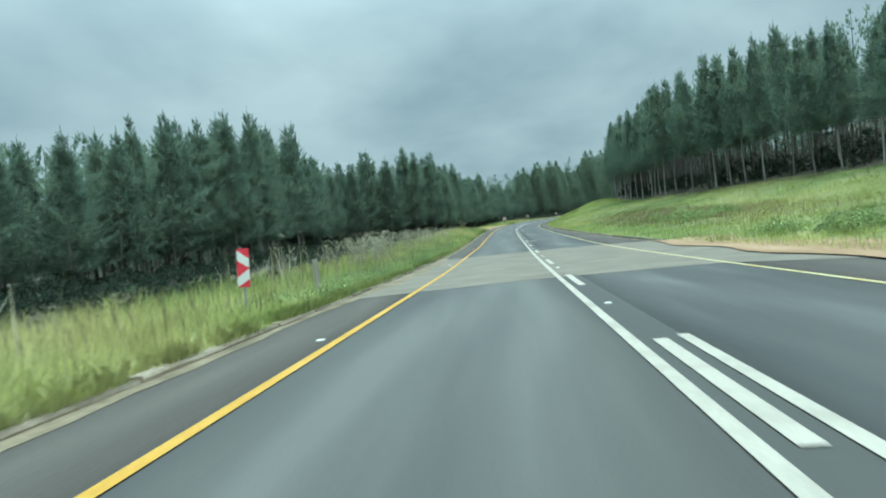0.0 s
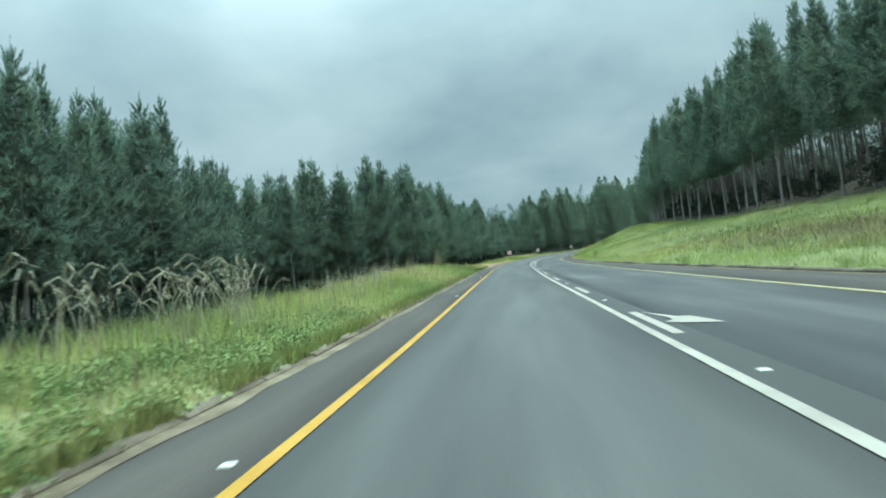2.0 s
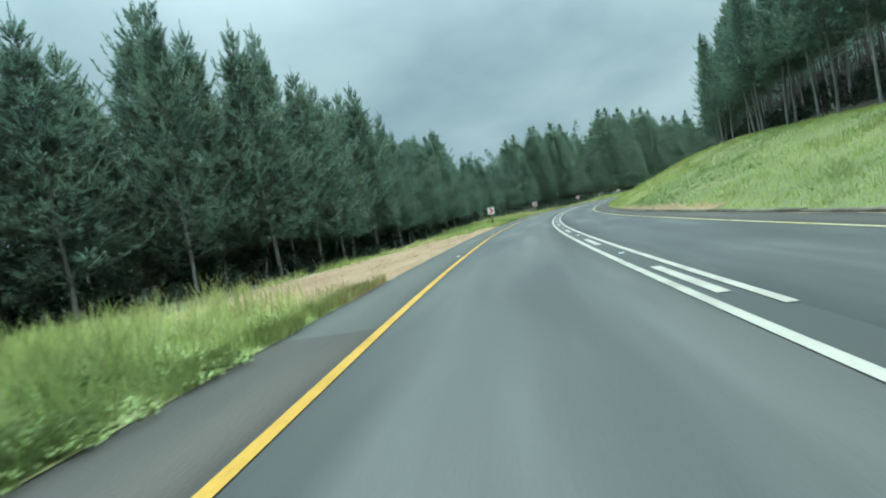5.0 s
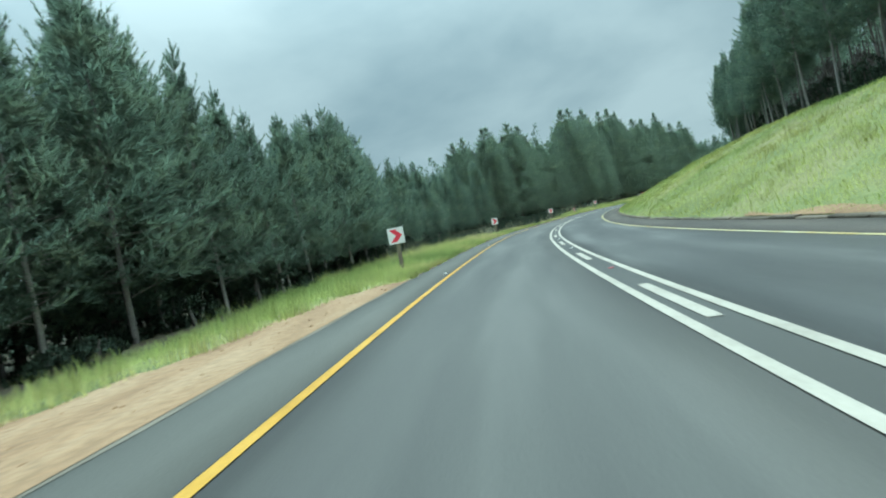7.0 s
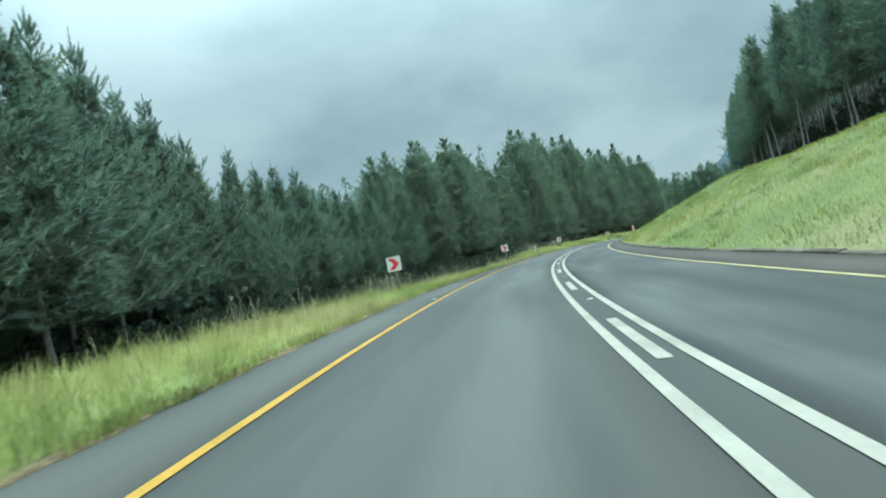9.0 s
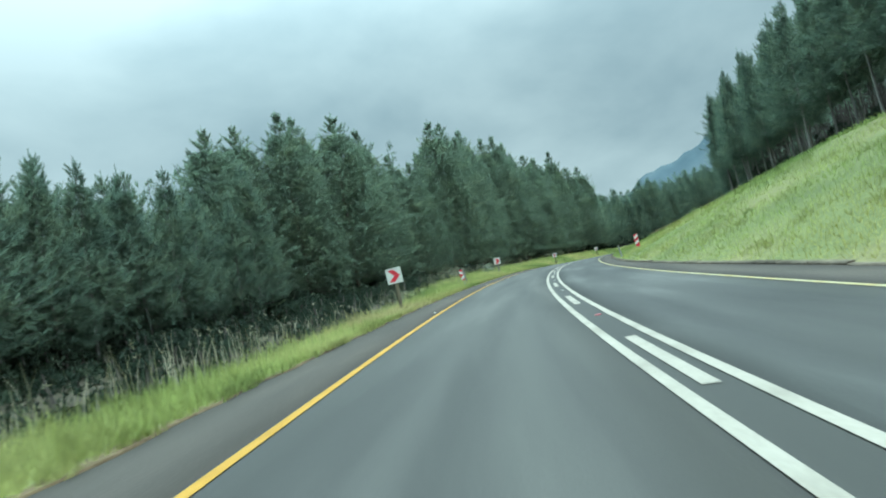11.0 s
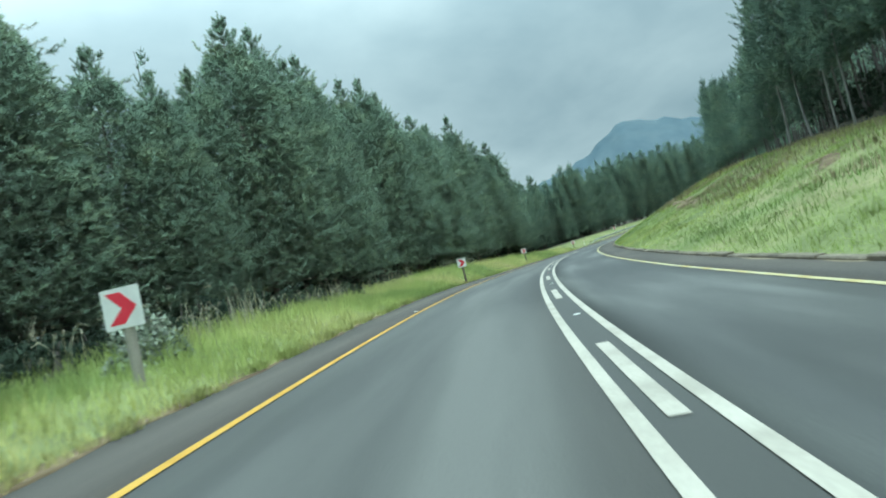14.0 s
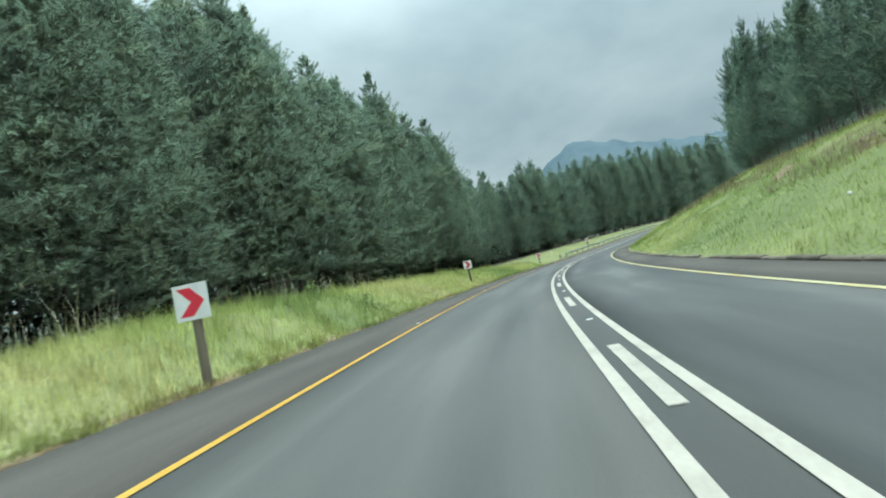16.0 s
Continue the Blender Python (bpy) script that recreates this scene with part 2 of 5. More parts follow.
BRAMBLE = surf("dark_bramble_leaf", [(0.3, (0.0339, 0.0504, 0.0361)), (0.5, (0.0504, 0.0737, 0.0501)), (0.72, (0.0756, 0.1018, 0.0621))], scale=0.5, rough=0.6, fine=0.25, fine_scale=3, per="island", per_amount=0.25, translucent=0.4, spec=0.1)
STRAW = surf("straw_grass", [(0.3, (0.25, 0.21, 0.11)), (0.5, (0.34, 0.28, 0.16)), (0.7, (0.40, 0.34, 0.21))], scale=0.2, rough=0.7, fine=0.2, fine_scale=3, per="island", per_amount=0.3, translucent=0.3)
POSTWOOD = surf("weathered_post_wood", [(0.3, (0.10, 0.085, 0.06)), (0.6, (0.18, 0.155, 0.11)), (0.8, (0.26, 0.23, 0.17))], scale=5, stretch=(1, 1, 0.15), rough=0.85, bump=0.5, bump_scale=30, fine=0.25)
POSTWOOD_PALE = surf("bleached_post_wood", [(0.3, (0.22, 0.205, 0.17)), (0.6, (0.32, 0.30, 0.26)), (0.8, (0.40, 0.38, 0.33))], scale=5, stretch=(1, 1, 0.15), rough=0.85, bump=0.5, bump_scale=30, fine=0.25)
GALV = surf("galvanised_steel", [(0.3, (0.30, 0.31, 0.31)), (0.6, (0.42, 0.43, 0.43)), (0.8, (0.52, 0.53, 0.53))], scale=6, rough=0.5, metal=0.7, fine=0.15)
BOARD = surf("white_sign_sheet", [(0.3, (0.62, 0.63, 0.61)), (0.6, (0.72, 0.73, 0.71)), (0.8, (0.78, 0.78, 0.77))], scale=3, rough=0.4, fine=0.06, spec=0.5)
RED = surf("red_sign_sheet", [(0.3, (0.62, 0.030, 0.055)), (0.6, (0.70, 0.040, 0.070)), (0.8, (0.76, 0.06, 0.09))], scale=3, rough=0.4, fine=0.08, spec=0.5)
BACKING = surf("grey_sign_back", [(0.3, (0.22, 0.22, 0.22)), (0.8, (0.32, 0.32, 0.32))], scale=4, rough=0.6)
STUD = surf("road_stud_plastic", [(0.3, (0.62, 0.60, 0.55)), (0.8, (0.75, 0.73, 0.68))], scale=8, rough=0.4)
STUD_RED = surf("red_road_stud_plastic", [(0.3, (0.45, 0.10, 0.12)), (0.8, (0.55, 0.16, 0.17))], scale=8, rough=0.4)
# distance haze is mixed into this blue-grey base colour
HAZED_ROCK = surf("hazed_far_mountain", [(0.3, (0.0834, 0.1179, 0.1395)), (0.5, (0.1050, 0.1415, 0.1609)), (0.75, (0.1318, 0.1651, 0.1802))], scale=0.004, rough=1.0, fine=0.05, fine_scale=0.02, spec=0.0)


# ---- road alignment: heading, grade and crossfall every 14.4 m ----
KNOT = -11.5 + 14.375 * np.arange(37)
HEAD = [1.89, 1.57, 1.65, 1.82, 1.53, 1.31, 2.07, 2.15, 3.44, 4.75, 6.73, 8.46, 10.28, 13.78, 16.5, 19.12, 21.58, 24.38, 26.98, 29.38, 32.36, 34.81, 36.68, 38.91, 41.72, 44.6, 47.48, 50.38, 53.28, 56.18, 59.09, 62.0, 64.91, 67.82, 70.73, 73.65, 76.56]
GRADE = [0.3, 0.33, 0.54, 1.1, 1.7, 1.85, 1.96, 2.0, 2.0, 1.98, 1.93, 1.97, 2.18, 2.39, 2.09, 1.92, 1.94, 1.86, 1.7, 1.36, 1.01, 0.68, 0.49, 0.56, 0.67, 0.72, 0.7, 0.88, 1.55, 2.12, 2.5, 2.5, 2.39, 2.21, 2.03, 1.77, 1.48]
BANK = [-0.29, -0.23, -0.3, -0.16, -0.34, 0.05, 0.49, 1.29, 1.52, 1.6, 2.04, 2.36, 2.6, 2.88, 2.92, 2.63, 2.48, 2.63, 2.97, 3.05, 2.93, 2.13, 1.0, 0.1, -0.44, -0.69, -0.76, -0.71, -0.6, -0.48, -0.37, -0.26, -0.18, -0.11, -0.05, -0.01, 0.03]
LEFT_LINE = [-3.82, -3.77, -3.74, -3.89, -3.88, -3.89, -3.9, -3.92, -3.93, -3.9, -3.91, -3.9, -3.91, -3.99, -3.95, -3.91, -3.93, -3.99, -4.03, -4.05, -4.11, -4.21, -4.3, -4.41, -4.54, -4.6, -4.6, -4.6, -4.6, -4.6, -4.6, -4.6, -4.6, -4.6, -4.6, -4.6, -4.6]
RIGHT_LINE = [3.74, 3.72, 3.69, 3.69, 3.73, 3.79, 3.81, 3.83, 3.84, 3.84, 3.79, 3.7, 3.62, 3.61, 3.6, 3.59, 3.55, 3.45, 3.35, 3.3, 3.29, 3.33, 3.41, 3.47, 3.53, 3.57, 3.58, 3.59, 3.59, 3.59, 3.59, 3.59, 3.59, 3.59, 3.59, 3.6, 3.6]
S_MIN, S_MAX = -120.0, 640.0
SG = np.arange(S_MIN, S_MAX + 0.5, 1.0)
SH = np.radians(np.interp(SG, KNOT, HEAD) + np.maximum(SG - 506, 0) * 0.08)
SGR = np.radians(np.interp(SG, KNOT, GRADE))
SBK = np.radians(np.interp(SG, KNOT, BANK))
FWD = np.stack([np.sin(SH) * np.cos(SGR), np.cos(SH) * np.cos(SGR), np.sin(SGR)], 1)
SP = np.vstack([[0, 0, 0], np.cumsum((FWD[1:] + FWD[:-1]) / 2, 0)])
SP -= SP[int(-S_MIN)]
GAP = 0.53  # between the two barrier lines


def knots(s, xs, ys):
    return np.interp(s, xs, ys)


def edge_left(s):
    return knots(s, [0, 95, 105, 150, 165, 180, 236, 255, 272, 287, 303, 330], [-5.4, -5.42, -5.38, -5.4, -5.5, -5.65, -5.65, -5.5, -5.75, -6.5, -7.3, -7.5])


def edge_right(s):
    return knots(s, [0, 25, 50, 90, 130, 180, 220, 240, 275, 306, 340], [6.2, 6.2, 5.75, 5.35, 5.3, 5.2, 5.0, 4.45, 4.5, 4.95, 5.1])


def bumps(x, y):
    return 0.5 * (np.sin(x * 0.61 + 1.3 * np.sin(y * 0.37)) * np.sin(y * 0.53 + 1.1 * np.sin(x * 0.29)) + 0.6 * np.sin(x * 1.7 + y * 0.9) * np.sin(y * 1.45 - x * 0.6))


def sandy(s):
    """How far the bare turning place beside the road has replaced the verge."""
    return np.clip((s - 101) / 8, 0, 1) * np.clip((153 - s) / 7, 0, 1)


def sand_width(s):
    """How far the bare sand reaches out from the asphalt."""
    return knots(s, [103, 120, 126, 130, 133, 137, 141, 147, 150, 153], [8.5, 8.0, 6.4, 5.3, 4.1, 3.0, 2.4, 1.9, 0.8, 0.2])


def profile(s, u):
    """Height of road, verge and forest ground over the road's centre line."""
    s, u = np.broadcast_arrays(np.asarray(s, float), np.asarray(u, float))
    tb = np.tan(np.interp(s, SG, SBK))
    el_, er_ = edge_left(s), edge_right(s)
    z = -np.clip(u, el_, er_) * tb
    w = np.maximum(el_ - u, 0)
    crest = knots(s, [0, 14, 30, 45, 60, 66, 75, 85, 96, 150, 180, 192, 218, 246, 253, 258, 262, 270, 280, 290, 299, 306, 312, 325, 345, 390, 420, 560],
                  [-0.02, -0.05, 0.05, 0.28, 0.28, 0.35, 0.65, 0.7, 0.35, 0.1, 0.15, -0.1, -0.45, -0.4, -0.1, 0.2, 0.42, 0.35, 0.7, 0.4, 0.6, 1.05, 1.5, 1.5, 1.4, 0.4, 0.1, 0.1])
    back = knots(s, [0, 60, 150, 230, 270, 310, 560], [-0.7, -0.4, -0.6, -0.3, 0.8, 1.5, 1.0])
    q = sandy(s)
    crest = crest * (1 - q) + 0.02 * q
    wide = np.interp(w, [0, 0.4, 1.5, 2.8, 4.5], [0, 0.10, 0.6, 1.0, 1.0])
    fall = np.interp(w, [4.5, 13, 30], [0, 0.9, 1.0])
    z = z + np.where(w > 0, crest * wide * (1 - fall) + back * fall - np.clip(w - 30, 0, 30) * 0.02 + np.clip(w - 70, 0, 150) * 0.10 + 0.10 * np.minimum(w / 2, 1) * bumps(s, u) * (1 - 0.6 * q), 0)
    ditch = knots(s, [126, 134, 150, 158, 205, 225, 248, 262], [0, 0.4, 0.4, 0, 0, 1.1, 0.9, 0])
    z = z - ditch * np.interp(w, [4, 7.5, 11, 15], [0, 1, 1, 0])
    v = np.maximum(u - er_, 0)
    top = knots(s, [0, 60, 75, 90, 100, 115, 130, 155, 180, 215, 235, 250, 270, 290, 310, 320, 350, 400, 560], [1.5, 1.35, 1.8, 1.95, 2.75, 3.0, 3.4, 4.5, 4.5, 4.1, 4.6, 4.0, 2.7, 3.2, 4.2, 4.6, 4.8, 5.0, 5.0])
    foot = knots(s, [0, 60, 110, 300], [0.18, 0.2, 0.4, 0.42])
    shape = np.where(v < 6, foot * v / 6, foot + (1 - foot) * np.clip((v - 6) / 10.5, 0, 1))
    q = np.clip((s - 95) / 30, 0, 1)
    shape = shape * (1 - q) + q * np.interp(v, [0, 6, 8.6, 11, 13, 16.5], [0, 0.5, 0.69, 0.9, 0.99, 1])
    z = z + np.where(v > 0, top * shape + np.clip(v - 16.5, 0, 80) * 0.20 + np.clip(v - 96.5, 0, 200) * 0.05 + 0.16 * np.minimum(v / 3, 1) * bumps(s * 0.8, u * 0.8 + 5), 0)
    return z


def place(s, u, lift=0.0):
    """World places over the ground at chainage s and offset u."""
    s, u = np.broadcast_arrays(np.asarray(s, float), np.asarray(u, float))
    h = np.interp(s, SG, SH)
    x = np.interp(s, SG, SP[:, 0]) + u * np.cos(h)
    y = np.interp(s, SG, SP[:, 1]) - u * np.sin(h)
    z = np.interp(s, SG, SP[:, 2]) + profile(s, u) + lift
    return np.stack([x, y, z], -1)


def tree_line_left(s):
    return knots(s, [0, 60, 95, 112, 121, 126, 135, 155, 185, 200, 235, 262, 290, 340, 400, 560], [-34, -35, -34.5, -36, -31, -24, -20.5, -19, -19, -24, -28.5, -27, -25, -23, -22, -22])


def tree_line_right(s):
    return knots(s, [0, 55, 85, 100, 115, 200, 250, 430], [33, 33, 29, 24, 21.5, 22.0, 22.2, 22.4])


def yaw_at(s):
    return -math.degrees(float(np.interp(s, SG, SH)))


# ---- mesh tools ----
def raw_mesh(name, verts, faces, mats, uvs=None, smooth=False):
    """A mesh from arrays; faces are rows of three or four."""
    me = bpy.data.meshes.new(name)
    faces = np.asarray(faces, np.int32)
    n, k = faces.shape
    me.vertices.add(len(verts))
    me.vertices.foreach_set("co", np.asarray(verts, np.float32).ravel())
    me.loops.add(n * k)
    me.loops.foreach_set("vertex_index", faces.ravel())
    me.polygons.add(n)
    me.polygons.foreach_set("loop_start", np.arange(0, n * k, k, dtype=np.int32))
    me.update(calc_edges=True)
    if smooth:
        me.polygons.foreach_set("use_smooth", np.ones(n, bool))
    if uvs is not None:
        lay = me.uv_layers.new(name="UVMap")
        lay.data.foreach_set("uv", np.asarray(uvs, np.float32)[faces.ravel()].ravel())
    for m in mats if isinstance(mats, (list, tuple)) else [mats]:
        me.materials.append(m)
    return me


def part(name, data, parent, material=None, label=""):
    """Links a mesh or bmesh as one object under a thing or a part."""
    if isinstance(data, bmesh.types.BMesh):
        me = bpy.data.meshes.new(name)
        data.to_mesh(me)
        data.free()
        if material:
            me.materials.append(material)
        data = me
    ob = new(name, data)
    ob.parent = parent
    return tagged(ob, label)


def ribbon(name, s0, s1, u0, u1, material, lift=0.0, step=2.0, skirt=0.0, cols=1):
    """A strip along the road between two offsets (numbers or functions of s), with its edges turned down."""
    s = np.linspace(s0, s1, max(2, int(abs(s1 - s0) / step) + 1))
    a = u0(s) if callable(u0) else np.full_like(s, u0)
    b = u1(s) if callable(u1) else np.full_like(s, u1)
    us = [a + (b - a) * i / cols for i in range(cols + 1)]
    pts = [place(s, u, lift) for u in us]
    uv = [np.stack([u, s], -1) for u in us]
    if skirt:
        pts = [pts[0] - (0, 0, skirt)] + pts + [pts[-1] - (0, 0, skirt)]
        uv = [uv[0]] + uv + [uv[-1]]
    k = len(pts)
    v = np.stack(pts, 1).reshape(-1, 3)
    t = np.stack(uv, 1).reshape(-1, 2)
    i, j = np.meshgrid(np.arange(len(s) - 1), np.arange(k - 1), indexing="ij")
    c = (i * k + j).ravel()
    f = np.stack([c, c + 1, c + k + 1, c + k], 1)
    return raw_mesh(name, v, f, material, t)


def box_bm(bm, size, at=(0, 0, 0), turn=(0, 0, 0), bevel=0.0):
    r = bmesh.ops.create_cube(bm, size=1.0, matrix=Matrix.Translation(at) @ Euler([radians(q) for q in turn]).to_matrix().to_4x4() @ Matrix.Diagonal((*size, 1)))
    if bevel:
        es = list({e for v in r["verts"] for e in v.link_edges})
        bmesh.ops.bevel(bm, geom=es, offset=bevel, segments=1, affect="EDGES")
    return bm


def tube_bm(bm, a, b, ra, rb, sides=8, caps=True):
    a, b = Vector(a), Vector(b)
    m = Matrix.Translation((a + b) / 2) @ (b - a).to_track_quat("Z", "Y").to_matrix().to_4x4()
    bmesh.ops.create_cone(bm, cap_ends=caps, segments=sides, radius1=ra, radius2=rb, depth=(b - a).length, matrix=m)
    return bm


# ---- ground: one sheet to the horizon ----
def build_ground():
    near_x = np.arange(-330, 460.1, 5.0)
    near_y = np.arange(-160, 640.1, 5.0)
    xs = np.concatenate([[-4500, -2500, -1500, -900, -600, -430], near_x, [540, 700, 1000, 1600, 2600, 4500]])
    ys = np.concatenate([[-4500, -2500, -1500, -900, -500, -280], near_y, [720, 850, 1100, 1600, 2600, 4500]])
    gx, gy = np.meshgrid(xs, ys, indexing="ij")
    fx, fy = gx.ravel(), gy.ravel()
    best = np.empty(len(fx))
    side = np.empty(len(fx))
    hz = np.empty(len(fx))
    for c in range(0, len(fx), 4000):
        dx, dy = fx[c:c + 4000, None] - SP[None, ::2, 0], fy[c:c + 4000, None] - SP[None, ::2, 1]
        j = (dx * dx + dy * dy).argmin(1) * 2
        ddx, ddy = fx[c:c + 4000] - SP[j, 0], fy[c:c + 4000] - SP[j, 1]
        best[c:c + 4000] = SG[j] + np.clip(ddx * np.sin(SH[j]) + ddy * np.cos(SH[j]), -2, 2)
        cross = ddx * np.cos(SH[j]) - ddy * np.sin(SH[j])
        side[c:c + 4000] = np.sign(cross) * np.hypot(ddx, ddy)
        hz[c:c + 4000] = SP[j, 2]
    u = np.clip(side, -420, 420)
    z = hz + profile(best, u)
    inner = (side > -26) & (side < 35)
    z = z - np.where(inner, np.where((side > edge_left(best) - 6) & (side < edge_right(best) + 6), 0.9, 0.45), 0.0)
    v = np.stack([fx, fy, z], 1)
    n = len(ys)
    i, j = np.meshgrid(np.arange(len(xs) - 1), np.arange(n - 1), indexing="ij")
    c = (i * n + j).ravel()
    tagged(new("ground", raw_mesh("ground", v, np.stack([c, c + n, c + n + 1, c + 1], 1), LITTER, smooth=True)),
           "dark forest floor with brown needle litter", "ground", kind="structure")


build_ground()


def verge(name, side, label):
    s = np.arange(-100, 600.1, 2.0)
    ws = np.array([0, 0.15, 0.4, 0.8, 1.5, 2.3, 3.2, 4.5, 6, 8, 10.5, 12, 13.5, 15, 16.5, 18, 20, 22.5, 25, 27.5, 30] if side > 0 else [0, 0.15, 0.4, 0.8, 1.2, 1.6, 2.0, 2.4, 2.8, 3.2, 3.7, 4.2, 4.8, 5.4, 6, 7, 8, 9, 10.5, 12, 14, 19, 24])
    base = edge_right(s) if side > 0 else edge_left(s)
    pts = np.stack([place(s, base + side * w) for w in ws], 1)
    k = len(ws)
    i, j = np.meshgrid(np.arange(len(s) - 1), np.arange(k - 1), indexing="ij")
    c = (i * k + j).ravel()
    f = np.stack([c, c + 1, c + k + 1, c + k], 1)
    if side < 0:
        f = f[:, ::-1]
    me = raw_mesh(name, pts.reshape(-1, 3), f, [TURF, SAND, LITTER, SOIL], smooth=True)
    sm, wm = s[i.ravel()] + 1, ws[j.ravel()]
    idx = np.zeros(len(f), np.int32)
    if side < 0:
        idx[(sm > 103) & (sm < 151) & (wm < sand_width(sm))] = 1
        idx[wm >= np.where(sm > 330, 14.0, 10.5)] = 2
    else:
        idx[edge_right(sm) + wm >= tree_line_right(sm) - 1.5] = 2
        idx[(sm > 58) & (sm < 79) & (wm > 6.5) & (wm < 12.5) & (np.sin(sm * 1.3 + wm) > -0.4)] = 3
        idx[(sm > 286) & (sm < 330) & (wm > 6) & (wm < 15) & (np.sin(sm * 1.9 + wm) * np.sin(wm * 1.7 - sm * 0.4) > 0.25)] = 3
    me.polygons.foreach_set("material_index", idx)
    tagged(new(name, me), label, "verge", kind="structure")


verge("verge_left", -1, "grassy verge with a bare sandy turning place")
verge("verge_right", 1, "steep grassy cutting slope below the pines")

# ---- road surface, band of concrete, markings ----
ll = lambda s: np.interp(s, KNOT, LEFT_LINE)
rl = lambda s: np.interp(s, KNOT, RIGHT_LINE)
tagged(new("road_near_lane", ribbon("road_near_lane", -100, 600, lambda s: ll(s) - 0.1, -GAP / 2, ASPHALT, lift=-0.010, skirt=0.05, cols=4)), "light grey worn asphalt traffic lane", "road", kind="structure")
tagged(new("road_middle", ribbon("road_middle", -100, 600, -GAP / 2, GAP / 2, ASPHALT_DARK, lift=-0.010, cols=1)), "dark unworn asphalt between the barrier lines", "road", kind="structure")
tagged(new("road_far_lane", ribbon("road_far_lane", -100, 600, GAP / 2, lambda s: rl(s) + 0.1, ASPHALT_FAR, lift=-0.010, skirt=0.05, cols=4)), "grey worn asphalt traffic lane", "road", kind="structure")
SHOULDER_NEW = surf("asphalt_shoulder_resurfaced", [(0.3, (0.0958, 0.0913, 0.0806)), (0.55, (0.1129, 0.1078, 0.0949)), (0.75, (0.1345, 0.1276, 0.1122))], scale=0.5, stretch=(2.0, 0.25, 1), coord="UV", rough=0.85, spec=0.2, bump=0.4,
                    bump_scale=80, fine=0.18, fine_scale=40, distance=0.006)
tagged(new("shoulder_left", ribbon("shoulder_left", 101, 196, lambda s: edge_left(s) - 0.05, lambda s: ll(s) - 0.1, SHOULDER_NEW, lift=-0.012, skirt=0.08, cols=2)), "grey resurfaced asphalt shoulder", "road shoulder", kind="structure")
for a, b in ((-100, 101), (196, 600)):
    tagged(new("shoulder_left", ribbon("shoulder_left", a, b, lambda s: edge_left(s) - 0.05, lambda s: ll(s) - 0.1, SHOULDER, lift=-0.013, skirt=0.08, cols=2)), "dark brownish asphalt shoulder", "road shoulder", kind="structure")
tagged(new("shoulder_right", ribbon("shoulder_right", -100, 600, lambda s: rl(s) + 0.1, lambda s: edge_right(s) + 0.05, SHOULDER, lift=-0.013, skirt=0.08, cols=2)), "dark brownish asphalt shoulder", "road shoulder", kind="structure")


def slab_band():
    us = np.linspace(-5.1, 6.3, 14)
    s0 = 11.3 - 0.25 * np.clip(-us - 1, 0, 9) - 0.9 * np.clip(us - 3.6, 0, 9) + 0.06 * np.sin(us * 7)
    s1 = 29.6 - 0.22 * np.clip(-us, 0, 9) - 0.55 * np.clip(us - 3.4, 0, 9) + 0.06 * np.sin(us * 5 + 1)
    k = 10
    grid = [(s0 + (s1 - s0) * q / (k - 1)) for q in range(k)]
    pts = np.stack([place(g, us, -0.005) for g in grid], 0)
    uv = np.stack([np.stack([us, g], -1) for g in grid], 0)
    n = len(us)
    i, j = np.meshgrid(np.arange(k - 1), np.arange(n - 1), indexing="ij")
    c = (i * n + j).ravel()
    return raw_mesh("concrete_band", pts.reshape(-1, 3), np.stack([c, c + 1, c + n + 1, c + n], 1), SLAB, uv.reshape(-1, 2))


tagged(new("concrete_band", slab_band()), "pale concrete band across the asphalt", "road surface", kind="structure")

LINE = 0.13


def middle(s):
    """The painted middle wanders a few centimetres from the crown of the road."""
    return knots(s, [60, 90, 175, 200, 300], [0, -0.03, -0.075, -0.05, -0.05])


MARK = 0.0
tagged(new("edge_line_left", ribbon("edge_line_left", -100, 600, lambda s: ll(s) - LINE / 2, lambda s: ll(s) + LINE / 2, YELLOW, MARK, step=2)), "worn yellow edge line painted on asphalt", "road marking", kind="structure")
tagged(new("edge_line_right", ribbon("edge_line_right", -100, 600, lambda s: rl(s) - LINE / 2, lambda s: rl(s) + LINE / 2, YELLOW_PALE, MARK, step=2)), "faded yellow edge line painted on asphalt", "road marking", kind="structure")
tagged(new("barrier_line_left", ribbon("barrier_line_left", -100, 600, lambda s: middle(s) - GAP / 2 - 0.062, lambda s: middle(s) - GAP / 2 + 0.062, WHITE, MARK)), "solid white barrier line painted on asphalt", "road marking", kind="structure")
for a, b in ((-100, 2.85), (99.2, 600)):
    tagged(new("barrier_line_right", ribbon("barrier_line_right", a, b, lambda s: middle(s) + GAP / 2 - 0.062, lambda s: middle(s) + GAP / 2 + 0.062, WHITE, MARK)), "solid white barrier line painted on asphalt", "road marking", kind="structure")
DASH_NO = [0, 1, 2, 3, 4, 5, 6, 7, 8, 9, 10, 14, 15, 16, 17, 18, 19, 20, 24, 25, 26, 27, 28, 29, 30, 31, 32, 33, 34]
DASH_END = [2.7, 11.85, 20.1, 30.1, 39.2, 47.8, 56.7, 66.1, 74.9, 85.5, 94.0, 130.6, 139.8, 148.6, 157.6, 166.4, 176.1, 184.7, 220.2, 228.8, 238.0, 246.5, 256.2, 265.6, 275.1, 283.7, 293.8, 302.9, 312.1]


def dash_end(n):
    return 2.83 + 9.1 * n if n < 0 else (312.1 + 9.1 * (n - 34) if n > 34 else float(np.interp(n, DASH_NO, DASH_END)))


